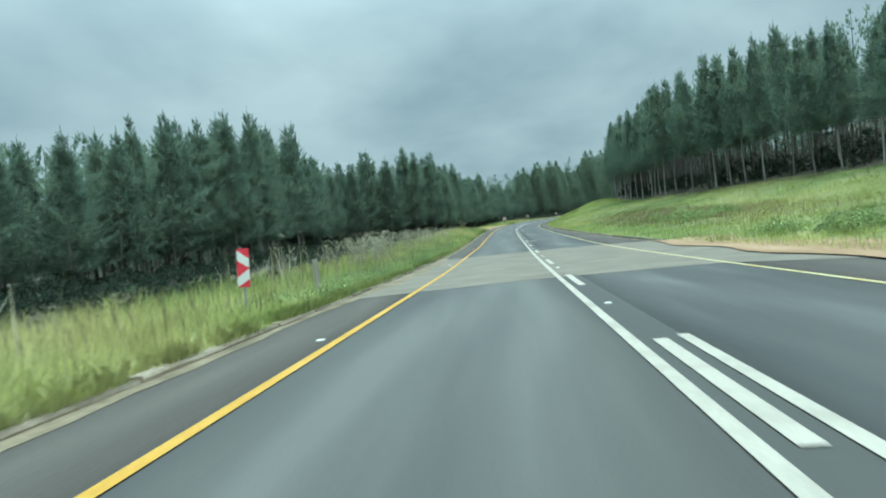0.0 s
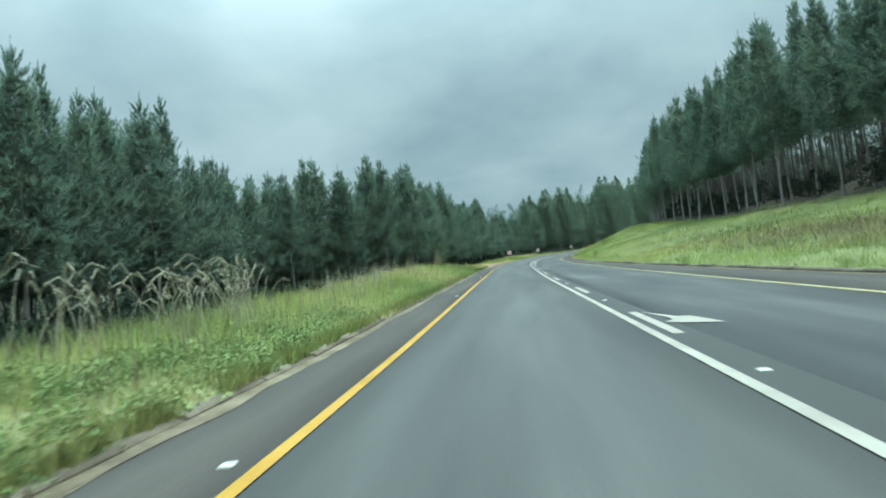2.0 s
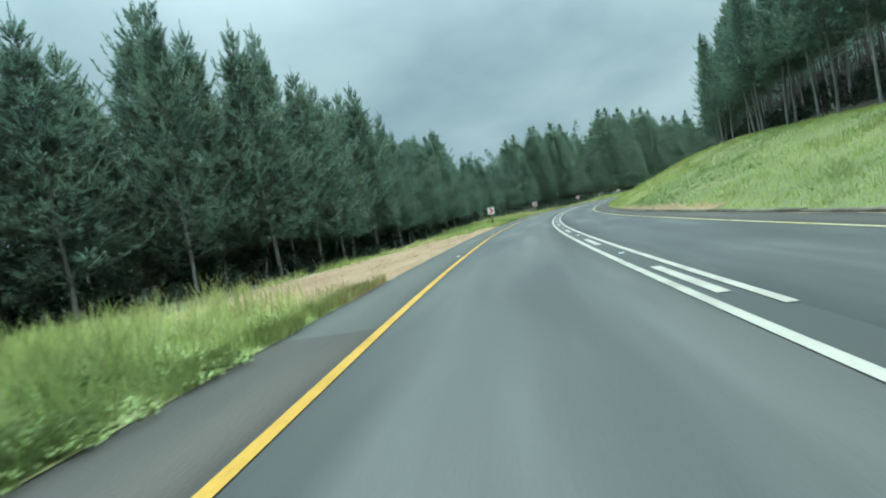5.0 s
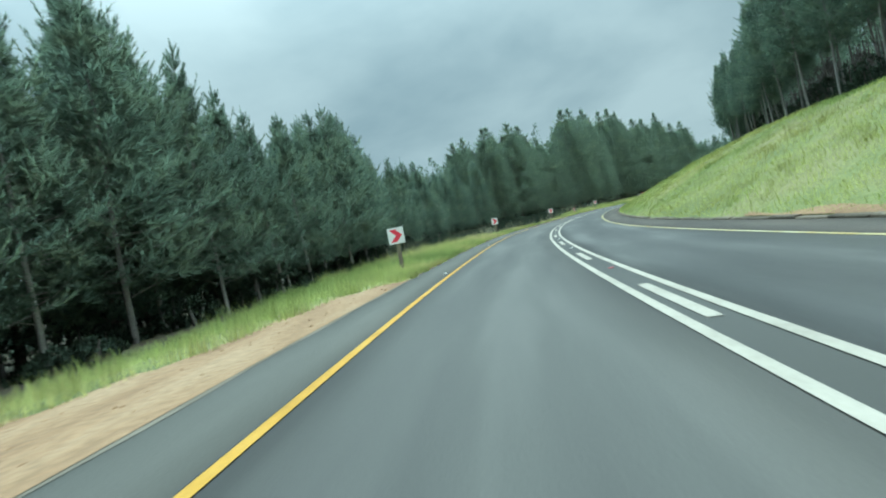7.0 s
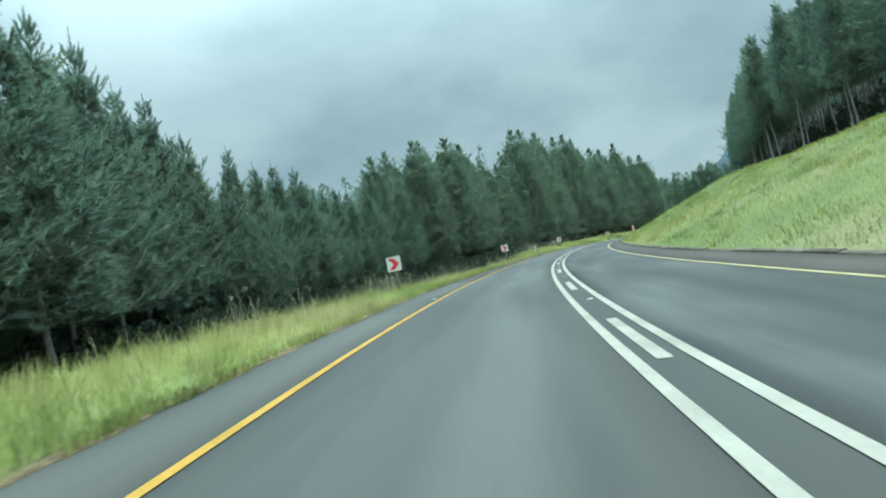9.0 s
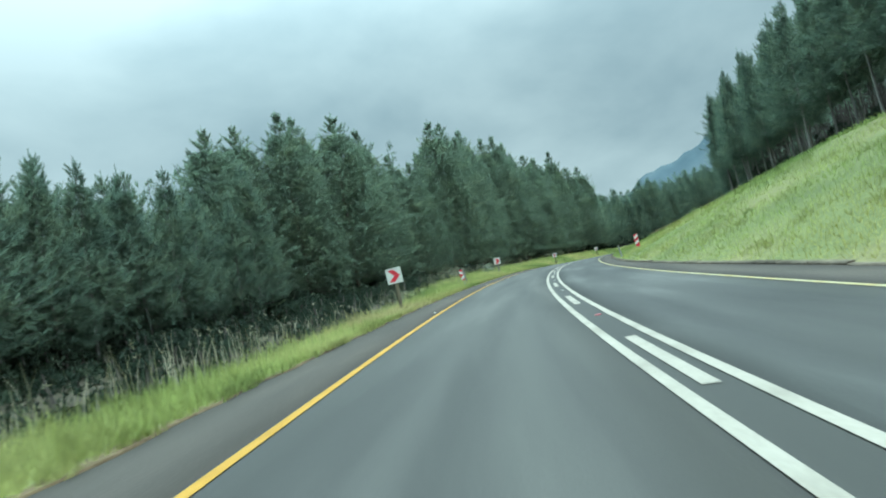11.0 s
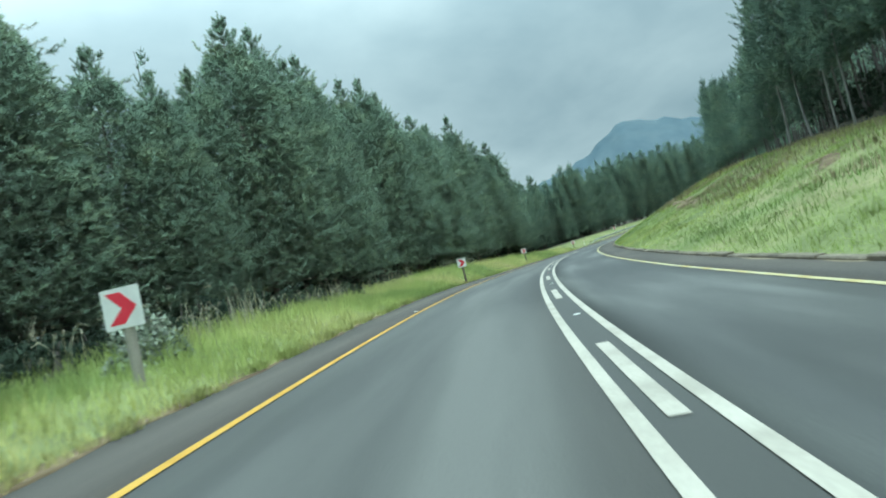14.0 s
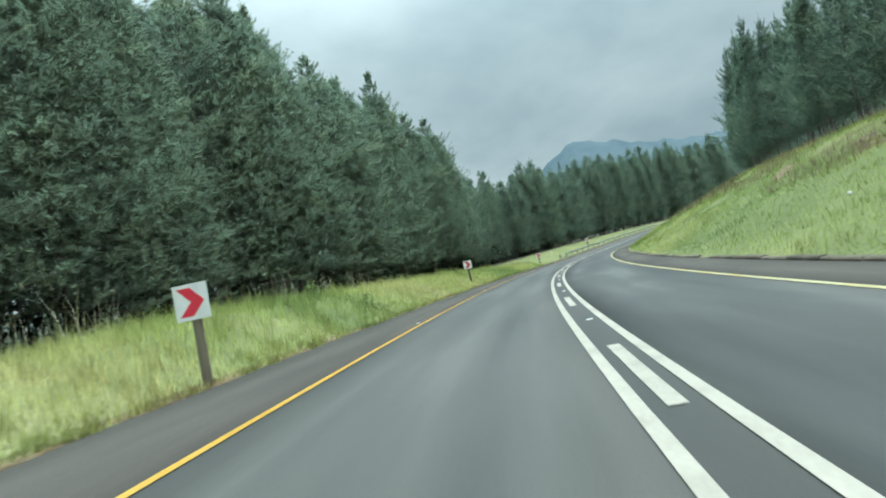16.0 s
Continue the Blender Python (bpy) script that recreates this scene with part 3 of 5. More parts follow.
dashes = tagged(new("centre_line"), "broken white line between the barrier lines", "road marking", kind="structure")
for n in range(-8, 64):
    far = dash_end(n)
    part("dash", ribbon("dash", far - 3.0, far, lambda s: middle(s) - 0.075, lambda s: middle(s) + 0.075, WHITE, MARK, step=1.5), dashes)


def return_arrow(far):
    """The arrow that calls traffic back to its lane: a stem from the dash and a broad head."""
    outline = [(-0.2, 0.10), (-0.9, 0.32), (-1.35, 0.45), (-1.4, 0.62), (-2.5, 0.80), (-2.2, 0.40), (-1.9, 0.12), (-1.65, 0.30), (-1.3, 0.30), (-0.8, 0.20)]
    bm = bmesh.new()
    vs = [bm.verts.new(place(far + a, b, MARK + 0.003)) for a, b in outline]
    bm.faces.new(vs)
    bmesh.ops.triangulate(bm, faces=bm.faces[:])
    me = bpy.data.meshes.new("return_arrow")
    bm.to_mesh(me)
    bm.free()
    me.materials.append(WHITE)
    tagged(new("return_arrow", me), "white painted arrow beside the centre dash", "road marking", kind="structure")


return_arrow(47.9)
return_arrow(85.4)

# ---- trees ----
def tubes(segs, sides):
    """Verts and faces of many tapered tubes; segs are rows of a, b, ra, rb."""
    a, b, ra, rb = (np.array(q, float) for q in zip(*segs))
    d = b - a
    d /= np.linalg.norm(d, axis=1, keepdims=True) + 1e-9
    ref = np.where(np.abs(d[:, 2:3]) > 0.9, [[1.0, 0, 0]], [[0, 0, 1.0]])
    x = np.cross(d, ref)
    x /= np.linalg.norm(x, axis=1, keepdims=True)
    y = np.cross(d, x)
    ang = np.arange(sides) * 2 * np.pi / sides
    ring = x[:, None] * np.cos(ang)[None, :, None] + y[:, None] * np.sin(ang)[None, :, None]
    v = np.concatenate([a[:, None] + ring * ra[:, None, None], b[:, None] + ring * rb[:, None, None]], 1)
    base = np.arange(len(a))[:, None] * 2 * sides
    k = np.arange(sides)[None]
    n = (k + 1) % sides
    f = np.stack([base + k, base + n, base + sides + n, base + sides + k], -1).reshape(-1, 4)
    return v.reshape(-1, 3), f


def sprays(rng, at, way, blades, length, width, spread, flat=1.0, size=None):
    """Tufts of needles: thin triangles that fan out round a way at each place."""
    n = len(at)
    size = np.ones(n) if size is None else size
    at, way, size = np.repeat(at, blades, 0), np.repeat(way, blades, 0), np.repeat(size, blades)[:, None]
    d = way + rng.normal(0, spread, (n * blades, 3)) * (1, 1, flat)
    d /= np.linalg.norm(d, axis=1, keepdims=True)
    x = np.cross(d, rng.normal(0, 1, d.shape))
    x /= np.linalg.norm(x, axis=1, keepdims=True)
    ln = length * rng.uniform(0.6, 1.25, (n * blades, 1)) * size
    wd = width * rng.uniform(0.7, 1.3, (n * blades, 1)) * size
    root = at - d * ln * 0.25
    v = np.stack([root + d * ln * 0.35 - x * wd / 2, root + d * ln * 0.35 + x * wd / 2, root + d * ln], 1)
    return v.reshape(-1, 3), np.arange(n * blades * 3).reshape(-1, 3)


def soft_normals(me, normals):
    """Foliage is shaded as a mass: its normals follow the crown, not each blade."""
    me.polygons.foreach_set("use_smooth", np.ones(len(me.polygons), bool))
    n = np.asarray(normals, np.float32)
    n = n / (np.linalg.norm(n, axis=1, keepdims=True) + 1e-9)
    lay = me.attributes.new("custom_normal", "FLOAT_VECTOR", "POINT")
    lay.data.foreach_set("vector", n.ravel())


def crown_normals(rng, v, axis_xy, low, high):
    """Outwards from the trunk, turning upwards to the top, a little uneven from blade to blade."""
    out = v - np.concatenate([axis_xy, v[:, 2:3]], 1)
    out /= np.linalg.norm(out, axis=1, keepdims=True) + 0.5
    q = np.clip((v[:, 2:3] - low) / (high - low), 0, 1)
    jit = np.repeat(rng.normal(0, 0.10, (len(v) // 3, 3)), 3, 0)
    return out * (0.62 - 0.2 * q) + np.array([[0, 0, 0.55]]) * (0.9 + 0.5 * q) + jit


def conifer(seed, height, clear, radius, whorl, limbs, twigs, blades, needle, width, rise, taper, trunk_r, gap=0.0, spread=0.34, twig=0.9, curl=0.35, droop=0.0, core=0, fill=0.74):
    """Trunk with limbs, and crown. Limbs stand in whorls and bend upwards; each bears twigs like bottle brushes.
    rise: how steeply limbs climb from low to top; clear: bare trunk below the crown; core: how many sprays fill its inside."""
    rng = np.random.default_rng(seed)
    lean = rng.normal(0, 0.016, 2)
    n = 9
    wob = np.cumsum(rng.normal(0, 0.05, (n + 1, 2)), 0)

    def axis(z):
        z = np.asarray(z, float)
        return np.stack([lean[0] * z + np.interp(z, np.linspace(0, height, n + 1), wob[:, 0]), lean[1] * z + np.interp(z, np.linspace(0, height, n + 1), wob[:, 1]), z], -1)

    segs = []
    for k in range(n):
        z0, z1 = height * k / n, height * (k + 1) / n
        segs.append((axis(z0), axis(z1), trunk_r * (1 - 0.95 * k / n), trunk_r * (1 - 0.95 * (k + 1) / n)))
    roots, ways, sizes = [], [], []
    z = clear
    while z < height - 0.5:
        q = (z - clear) / (height - clear)
        r = radius * taper(q) * rng.uniform(0.78, 1.18)
        count = max(4, int(limbs * (1 - 0.3 * q) + rng.uniform(-0.5, 0.9)))
        turn = rng.uniform(0, 6.28)
        for c in range(count):
            if rng.uniform() < gap * (1 - q) + (0.45 if q < 0.10 else 0.0):
                continue
            a = turn + 6.283 * c / count + rng.normal(0, 0.25)
            up = np.interp(q, [0, 0.6, 1], rise) + rng.normal(0, 0.12)
            ln = max(r * rng.uniform(0.62, 1.2), 0.35)
            p0 = axis(min(max(z + rng.normal(0, whorl * 0.3), clear * 0.9), height - 0.3))
            flat = np.array([np.cos(a), np.sin(a), 0.0])
            m = max(2, int(round(twigs * (0.35 + 0.65 * ln / radius))))
            f = np.concatenate([np.sort(rng.uniform(0.25, 0.97, m - 1)), [1.0]])

            def bough(f):
                f = np.asarray(f, float)[:, None]
                return p0 + flat * ln * np.cos(up) * f + np.array([0, 0, 1.0]) * ln * (np.sin(up) * f + curl * f**2.2 - droop * f**2)

            line = bough([0, 0.5, 1.0])
            thick = max(0.014, trunk_r * 0.2 * (1 - q))
            segs.append((line[0], line[1], thick, thick * 0.6))
            segs.append((line[1], line[2], thick * 0.6, 0.006))
            at = bough(f)
            side = np.array([-flat[1], flat[0], 0.0]) * (rng.choice([-1, 1], m) * rng.uniform(0.35, 1.0, m) * np.where(f < 0.999, 1, 0))[:, None]
            climb = np.sin(up) + 2 * curl * f - 2 * droop * f + rng.normal(0.05, 0.16, m)
            d = flat * np.cos(up) * 0.8 + side + np.array([0, 0, 1.0]) * climb[:, None]
            roots.append(at)
            ways.append(d / np.linalg.norm(d, axis=1, keepdims=True))
            sizes.append(twig * rng.uniform(0.7, 1.25, m) * (0.55 + 0.45 * min(1.0, ln / (0.5 * radius))))
        z += whorl * rng.uniform(0.75, 1.25) * (1 - 0.22 * q)
    # the leading shoot and the candles round it
    m = 7
    zt = height - np.concatenate([[0.25], rng.uniform(0.3, 1.5, m - 1)])
    a = rng.uniform(0, 6.283, m)
    roots.append(axis(zt))
    ways.append(np.stack([np.cos(a) * 0.35, np.sin(a) * 0.35, np.ones(m)], 1) * np.where(np.arange(m)[:, None] == 0, (0.05, 0.05, 1), 1))
    sizes.append(np.concatenate([[1.15], rng.uniform(0.45, 0.8, m - 1)]) * 0.95)
    roots, ways, sizes = np.concatenate(roots), np.concatenate(ways), np.concatenate(sizes)
    k = len(roots) * blades
    g = rng.uniform(0.0, 1.0, k)[:, None]
    p, w, ln = np.repeat(roots, blades, 0), np.repeat(ways, blades, 0), np.repeat(sizes, blades)[:, None]
    up = np.array([[0, 0, 1.0]])
    at = p + w * ln * g + up * ln * 0.22 * g**2
    d = (w + up * 0.44 * g) * 0.95 + rng.normal(0, spread, (k, 3)) * (1.25 - 0.5 * g)
    d /= np.linalg.norm(d, axis=1, keepdims=True)
    x = np.cross(d, rng.normal(0, 1, d.shape))
    x /= np.linalg.norm(x, axis=1, keepdims=True)
    nl = needle * rng.uniform(0.65, 1.2, (k, 1)) * (1 - 0.3 * g)
    nw = width * rng.uniform(0.7, 1.3, (k, 1))
    cv = np.stack([at - x * nw / 2, at + x * nw / 2, at + d * nl], 1).reshape(-1, 3)
    if core:
        # the dense inside of the crown
        q = rng.uniform(0.02, 0.88, core)
        a = rng.uniform(0, 6.283, core)
        rr = radius * taper(q) * fill * np.sqrt(rng.uniform(0.02, 1.0, core))
        at = axis(clear + (height - clear) * q)
        at[:, 0] += np.cos(a) * rr
        at[:, 1] += np.sin(a) * rr
        kv, _ = sprays(rng, at, np.stack([np.cos(a), np.sin(a), 0 * a + 0.3], 1), 14, needle * 1.9, width * 1.15, 0.6)
        cv = np.concatenate([cv, kv])
    tv, tf = tubes(segs, 5)
    cn = crown_normals(rng, cv, axis(cv[:, 2])[:, :2], clear, height)
    return (tv, tf), (cv, np.arange(len(cv)).reshape(-1, 3), cn)


pine_taper = lambda q: np.interp(q, [0, 0.12, 0.35, 0.7, 0.92, 1], [0.82, 1.0, 0.84, 0.40, 0.09, 0.02])
full_taper = lambda q: np.interp(q, [0, 0.12, 0.35, 0.7, 0.9, 1], [0.9, 1.0, 0.95, 0.63, 0.20, 0.03])


full = {}  # height of each prototype


def tree_kind(base, count, label, group, needles, bark, **kw):
    made = []
    for k in range(count):
        spec = dict(kw)
        spec["height"] *= 1 + 0.035 * (k - (count - 1) / 2)
        (tv, tf), (cv, cf, cn) = conifer(base + k, **spec)
        ob = tagged(new("pine_tree" if group != "tall conifers" else "conifer_tree"), label, "tree", group)
        part("trunk", raw_mesh("trunk", tv, tf, bark, smooth=True), ob, label="bare upright trunk with thin limbs")
        crown = raw_mesh("crown", cv, cf, needles)
        soft_normals(crown, cn)
        part("crown", crown, ob)
        full[ob.name] = spec["height"] + 0.25
        made.append(ob)
    return made


slope_pines = tree_kind(100, 4, "tall dark-green pine with bare pale trunk", "pines above the cutting", NEEDLE, bark=BARK_PALE, height=20.3, clear=6.2, radius=3.1, whorl=0.66, limbs=6, twigs=6, blades=34,
                        needle=0.40, width=0.046, rise=(-0.05, 0.25, 0.75), taper=pine_taper, trunk_r=0.145, twig=0.85, core=1100, gap=0.05)
verge_pines = tree_kind(200, 5, "dark-green pine with candle-like top shoots", "pines beside the road", NEEDLE, bark=BARK_PALE, height=20.3, clear=2.7, radius=3.7, whorl=0.72, limbs=6, twigs=6, blades=36,
                        needle=0.42, width=0.046, rise=(-0.08, 0.2, 0.75), taper=pine_taper, trunk_r=0.16, gap=0.10, twig=0.95, core=1300)
tall_conifers = tree_kind(300, 4, "tall dense conifer with drooping grey-green boughs", "tall conifers", NEEDLE_SOFT, bark=BARK, height=31.0, clear=2.6, radius=6.2, whorl=1.05, limbs=8, twigs=12, blades=34,
                          needle=0.34, width=0.060, rise=(-0.12, 0.1, 0.85), taper=full_taper, trunk_r=0.30, spread=0.85, twig=0.80, curl=0.22, droop=0.10, core=5200, fill=0.88)

far_pines = tree_kind(400, 3, "dark-green pine with boughs down to the ground", "low-boughed pines", NEEDLE, bark=BARK, height=20.3, clear=0.9, radius=3.9, whorl=0.80, limbs=6, twigs=6, blades=30,
                      needle=0.48, width=0.056, rise=(-0.08, 0.15, 0.75), taper=full_taper, trunk_r=0.18, twig=0.95, core=1700)

rng = np.random.default_rng(5)
stock = {}


def plant(proto, s, u, tall, broad=1.0):
    """A tree of that height. The prototype itself is set first, then its copies."""
    p = place(s, u, -0.12)
    size = (tall + 0.12) / full[proto.name]
    girth = size**0.8 * rng.uniform(0.88, 1.18) * broad
    m = pose(*p, 0, 0, rng.uniform(0, 360)) @ Matrix.Diagonal((girth, girth, size, 1))
    if proto.name not in stock:
        stock[proto.name] = True
        proto.matrix_basis = m
        return proto
    made = copy_thing(proto, pose(*p))
    made.matrix_basis = m
    return made


def left_height(s):
    return knots(s, [0, 34, 42, 48, 53, 58, 64, 70, 75, 84, 93, 95, 97, 104, 109, 114, 117, 120, 123, 125, 127, 129, 134, 139, 144, 147, 150, 153, 160, 166, 171, 176, 180, 184, 191, 204, 213, 231, 237, 246, 252, 256],
                 [11, 11.5, 12.8, 15.3, 16, 17.5, 18, 20, 20, 20.6, 21.7, 19, 16.8, 17.4, 18, 17, 17.4, 20, 20.9, 17.5, 19.2, 20.7, 20, 19.5, 17.8, 18, 15.0, 18.5, 18.5, 16.5, 14.5, 12.5, 15, 16.4, 17.6, 18, 15.6, 15.6, 15, 15, 12.5, 16])


def right_height(s):
    return knots(s, [0, 56, 67, 76, 88, 95, 101, 111, 130, 150, 170, 200, 212, 240, 300, 322, 326, 340, 364, 388, 560], [13, 15, 15.6, 18.8, 19.2, 19.6, 20, 17.8, 18.1, 18.8, 18.3, 15, 13.2, 14.8, 17.5, 18.5, 12.4, 12.6, 15.6, 20, 20])


def tall_height(s):
    return knots(s, [246, 258, 264, 269, 279, 283, 285, 288, 292, 297, 300, 305, 308, 311, 320, 324, 329, 340, 351, 356, 360, 366, 374, 382, 388, 395, 401, 407, 430, 463, 498, 561],
                 [19, 20.5, 21.8, 25, 25.3, 23, 22.6, 26.3, 26.2, 24, 21.6, 20.6, 24, 32, 32, 30.8, 33, 33.5, 33, 30.3, 29.4, 29.8, 32, 29.3, 25.2, 27.6, 22, 20, 22, 25.4, 27.8, 30.5])


for row in range(2):
    s = 4.0 + row * 1.3
    while s < 257:
        u = tree_line_left(s) - row * 4.2 - rng.uniform(0, 2.6)
        plant((far_pines if row == 1 and s > 96 else verge_pines)[rng.integers(3 if row else 5)], s, u, left_height(s) * (rng.uniform(0.92, 1.03) if row == 0 else rng.uniform(0.88, 1.03)), 1.12)
        s += rng.uniform(3.0, 4.6)
s = 259.0
while s < 398:
    plant(tall_conifers[rng.integers(4)], s, tree_line_left(s) - 4.5 - rng.uniform(0, 3.5), tall_height(s) * rng.uniform(0.98, 1.08), 1.18)
    s += rng.uniform(3.8, 6.2)
s = 396.0
while s < 570:
    plant(far_pines[rng.integers(3)], s, tree_line_left(s) - 4.0 - rng.uniform(0, 3.5), tall_height(s) * rng.uniform(0.80, 1.0), 1.1)
    s += rng.uniform(2.6, 4.2)
for row in range(2):
    s = 6.0 + row * 1.7
    while s < (500 if row == 0 else 330):
        u = tree_line_right(s) + row * 3.6 + rng.uniform(0, 2.0)
        plant((slope_pines if s < 322 else verge_pines)[rng.integers(4)], s, u, right_height(s) * rng.uniform(0.88, 1.02))
        s += rng.uniform(3.6, 5.8)


def woods(name, spots, needles, label, seed, blades, tufts, leaf=(1.0, 0.15), spread=0.38):
    """The rest of the plantation, joined: plain poles with ragged crowns."""
    r = np.random.default_rng(seed)
    segs, ats, ways, outs = [], [], [], []
    for s, u, h, clear, rad in spots:
        p = place(s, u, -0.2)
        segs.append((p, p + np.array([r.normal(0, 0.25), r.normal(0, 0.25), h]), 0.17, 0.02))
        q = r.uniform(0, 1, tufts)
        a = r.uniform(0, 6.283, tufts)
        rr = rad * np.interp(q, [0, 0.2, 0.6, 0.93, 1], [0.85, 1.0, 0.76, 0.22, 0.03]) * np.sqrt(r.uniform(0.25, 1, tufts))
        z = clear + (h - clear) * q
        ats.append(p + np.stack([np.cos(a) * rr, np.sin(a) * rr, z], 1))
        ways.append(np.stack([np.cos(a) * 0.9 * (1 - q), np.sin(a) * 0.9 * (1 - q), 0.3 + 1.1 * q], 1))
        outs.append(np.stack([np.cos(a) * 0.6, np.sin(a) * 0.6, 0.45 + 0.3 * q], 1))
    tv, tf = tubes(segs, 4)
    cv, cf = sprays(r, np.concatenate(ats), np.concatenate(ways), blades, leaf[0], leaf[1], spread)
    cn = np.repeat(np.repeat(np.concatenate(outs), blades, 0) + r.normal(0, 0.14, (len(cv) // 3, 3)), 3, 0)
    ob = tagged(new(name), label, "woods", kind="stuff")
    # the poles carry the plantation's shade in their bark colour
    part("trunks", raw_mesh("trunks", tv, tf, BARK_SHADE), ob)
    crowns = raw_mesh("crowns", cv, cf, needles)
    soft_normals(crowns, cn)
    part("crowns", crowns, ob)


spots = []
for row in range(6):
    for s in np.arange(-40, 266, 4.8):
        spots.append((s + rng.uniform(-2, 2), tree_line_left(s) - 8.5 - row * 4.6 - rng.uniform(0, 3), rng.uniform(0.80, 0.98) * left_height(s), 1.2 if row < 3 else 0.6, 3.0))
woods("plantation", spots, NEEDLE, "deep dark pine plantation beyond the verge", 11, 6, 115)
spots = []
for row in range(5):
    for s in np.arange(-60, 560, 5.2):
        spots.append((s + rng.uniform(-2, 2), tree_line_right(s) + 7.5 + row * 4.4 + rng.uniform(0, 3), right_height(s) * rng.uniform(0.80, 0.97), (5.5 if s < 320 else 2.0) if row < 3 else 1.0, 2.8))
woods("plantation", spots, NEEDLE, "deep dark pine plantation above the cutting", 12, 5, 80)
spots = []
for row in range(6):
    for s in np.concatenate([np.arange(258, 392, 4.6), np.arange(392, 640, 3.6)]):
        spots.append((s + rng.uniform(-2.3, 2.3), tree_line_left(s) - (12 if s < 392 else 7 if s < 468 else 4) - row * 6.5 - rng.uniform(0, 5), rng.uniform(0.76, 1.0) * tall_height(s), 1.0, rng.uniform(3.6, 5.4) if s < 392 else rng.uniform(2.6, 3.6)))
woods("plantation", spots, NEEDLE, "dense dark conifer woods on the outside of the bend", 13, 5, 170)


# low growth under the trees
spots = [(s + rng.uniform(-2, 2), tree_line_left(s) - 14 - row * 9 - rng.uniform(0, 5), rng.uniform(3.5, 6.0), 0.1, 2.6) for row in range(2) for s in np.arange(-30, 470, 4.5)]
woods("undergrowth", spots, NEEDLE, "dark low growth deep in the plantation", 14, 7, 110, (0.6, 0.12), 0.6)
spots = [(s + rng.uniform(-2, 2), tree_line_right(s) + 24 + row * 6 + rng.uniform(0, 4), rng.uniform(3.0, 5.0), 0.1, 2.6) for row in range(2) for s in np.arange(0, 340, 4.5)]
woods("undergrowth", spots, NEEDLE, "dark low growth under the pines above the cutting", 15, 7, 100, (0.6, 0.12), 0.6)
spots = [(s + rng.uniform(-1, 1), tree_line_left(s) + rng.uniform(-2.0, 5.0), rng.uniform(0.9, 1.9), 0.02, 1.5) for s in np.arange(4, 112, 0.9)]
woods("undergrowth", spots, BRAMBLE, "dark brush between the verge and the pines", 17, 9, 110, (0.34, 0.10), 0.8)


# dark twigs added between the trunks; their colour deepens the shade there
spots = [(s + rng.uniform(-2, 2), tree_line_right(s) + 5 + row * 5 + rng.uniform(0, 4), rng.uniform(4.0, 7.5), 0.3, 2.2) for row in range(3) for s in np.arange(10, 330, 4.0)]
woods("dead_branches", spots, BARK_SHADE, "dead lower branches, coloured dark brown to put shade in the plantation", 18, 6, 70, (1.2, 0.04), 0.5)
spots = [(s + rng.uniform(-2, 2), tree_line_left(s) - 6 - row * 5 - rng.uniform(0, 4), rng.uniform(3.0, 6.0), 0.3, 2.2) for row in range(2) for s in np.arange(10, 250, 4.0)]
woods("dead_branches", spots, BARK, "dead grey-brown lower branches in the shaded plantation", 19, 6, 70, (1.2, 0.04), 0.5)
spots = [(s, tree_line_right(s) + 2.5 + rng.uniform(0, 9.0), rng.uniform(1.0, 3.4), 0.05, 1.6) for s in np.arange(14, 330, 0.8)]
woods("undergrowth", spots, BRAMBLE, "dark brush between the trunks above the cutting", 23, 7, 70, (0.45, 0.11), 0.8)
spots = [(s + rng.uniform(-1, 1), tree_line_left(s) - 3 - rng.uniform(0, 6.0), rng.uniform(1.6, 4.2), 0.05, 2.0) for s in np.arange(262, 440, 1.3)]
woods("undergrowth", spots, BRAMBLE, "dark brush under the tall conifers", 20, 9, 110, (0.40, 0.11), 0.8)
spots = [(s + rng.uniform(-1, 1), tree_line_left(s) + rng.uniform(-3.0, 1.8), rng.uniform(1.6, 3.4), 0.05, 1.7) for s in np.arange(194, 266, 1.5)]
woods("undergrowth", spots, BRAMBLE, "dark brush along the foot of the trees", 16, 9, 130, (0.40, 0.11), 0.8)


spots = [(s, tree_line_left(s) + 1.0 - rng.uniform(0, 8.0), rng.uniform(0.7, 2.4), 0.03, 1.4) for s in np.arange(104, 194, 0.6)]
woods("undergrowth", spots, BRAMBLE, "dark brush under the pines beside the sand", 24, 8, 70, (0.36, 0.10), 0.8)
spots = [(s, edge_left(s) - 6.8 - rng.uniform(0, 1) * (edge_left(s) - 6.8 - tree_line_left(s) + 2), rng.uniform(0.8, 2.0), 0.02, 1.5) for s in np.arange(186, 300, 0.45)]
woods("undergrowth", spots, BRAMBLE, "dark brambles in the dip behind the verge", 21, 8, 90, (0.32, 0.10), 0.8)
spots = [(s, edge_left(s) - 6.5 - rng.uniform(0, 1) * (edge_left(s) - 6.5 - tree_line_left(s) + 2), rng.uniform(0.6, 1.3), 0.02, 1.4) for s in np.arange(0, 96, 0.5)]
woods("undergrowth", spots, BRAMBLE, "dark brambles in the dip behind the verge", 22, 8, 80, (0.30, 0.09), 0.8)


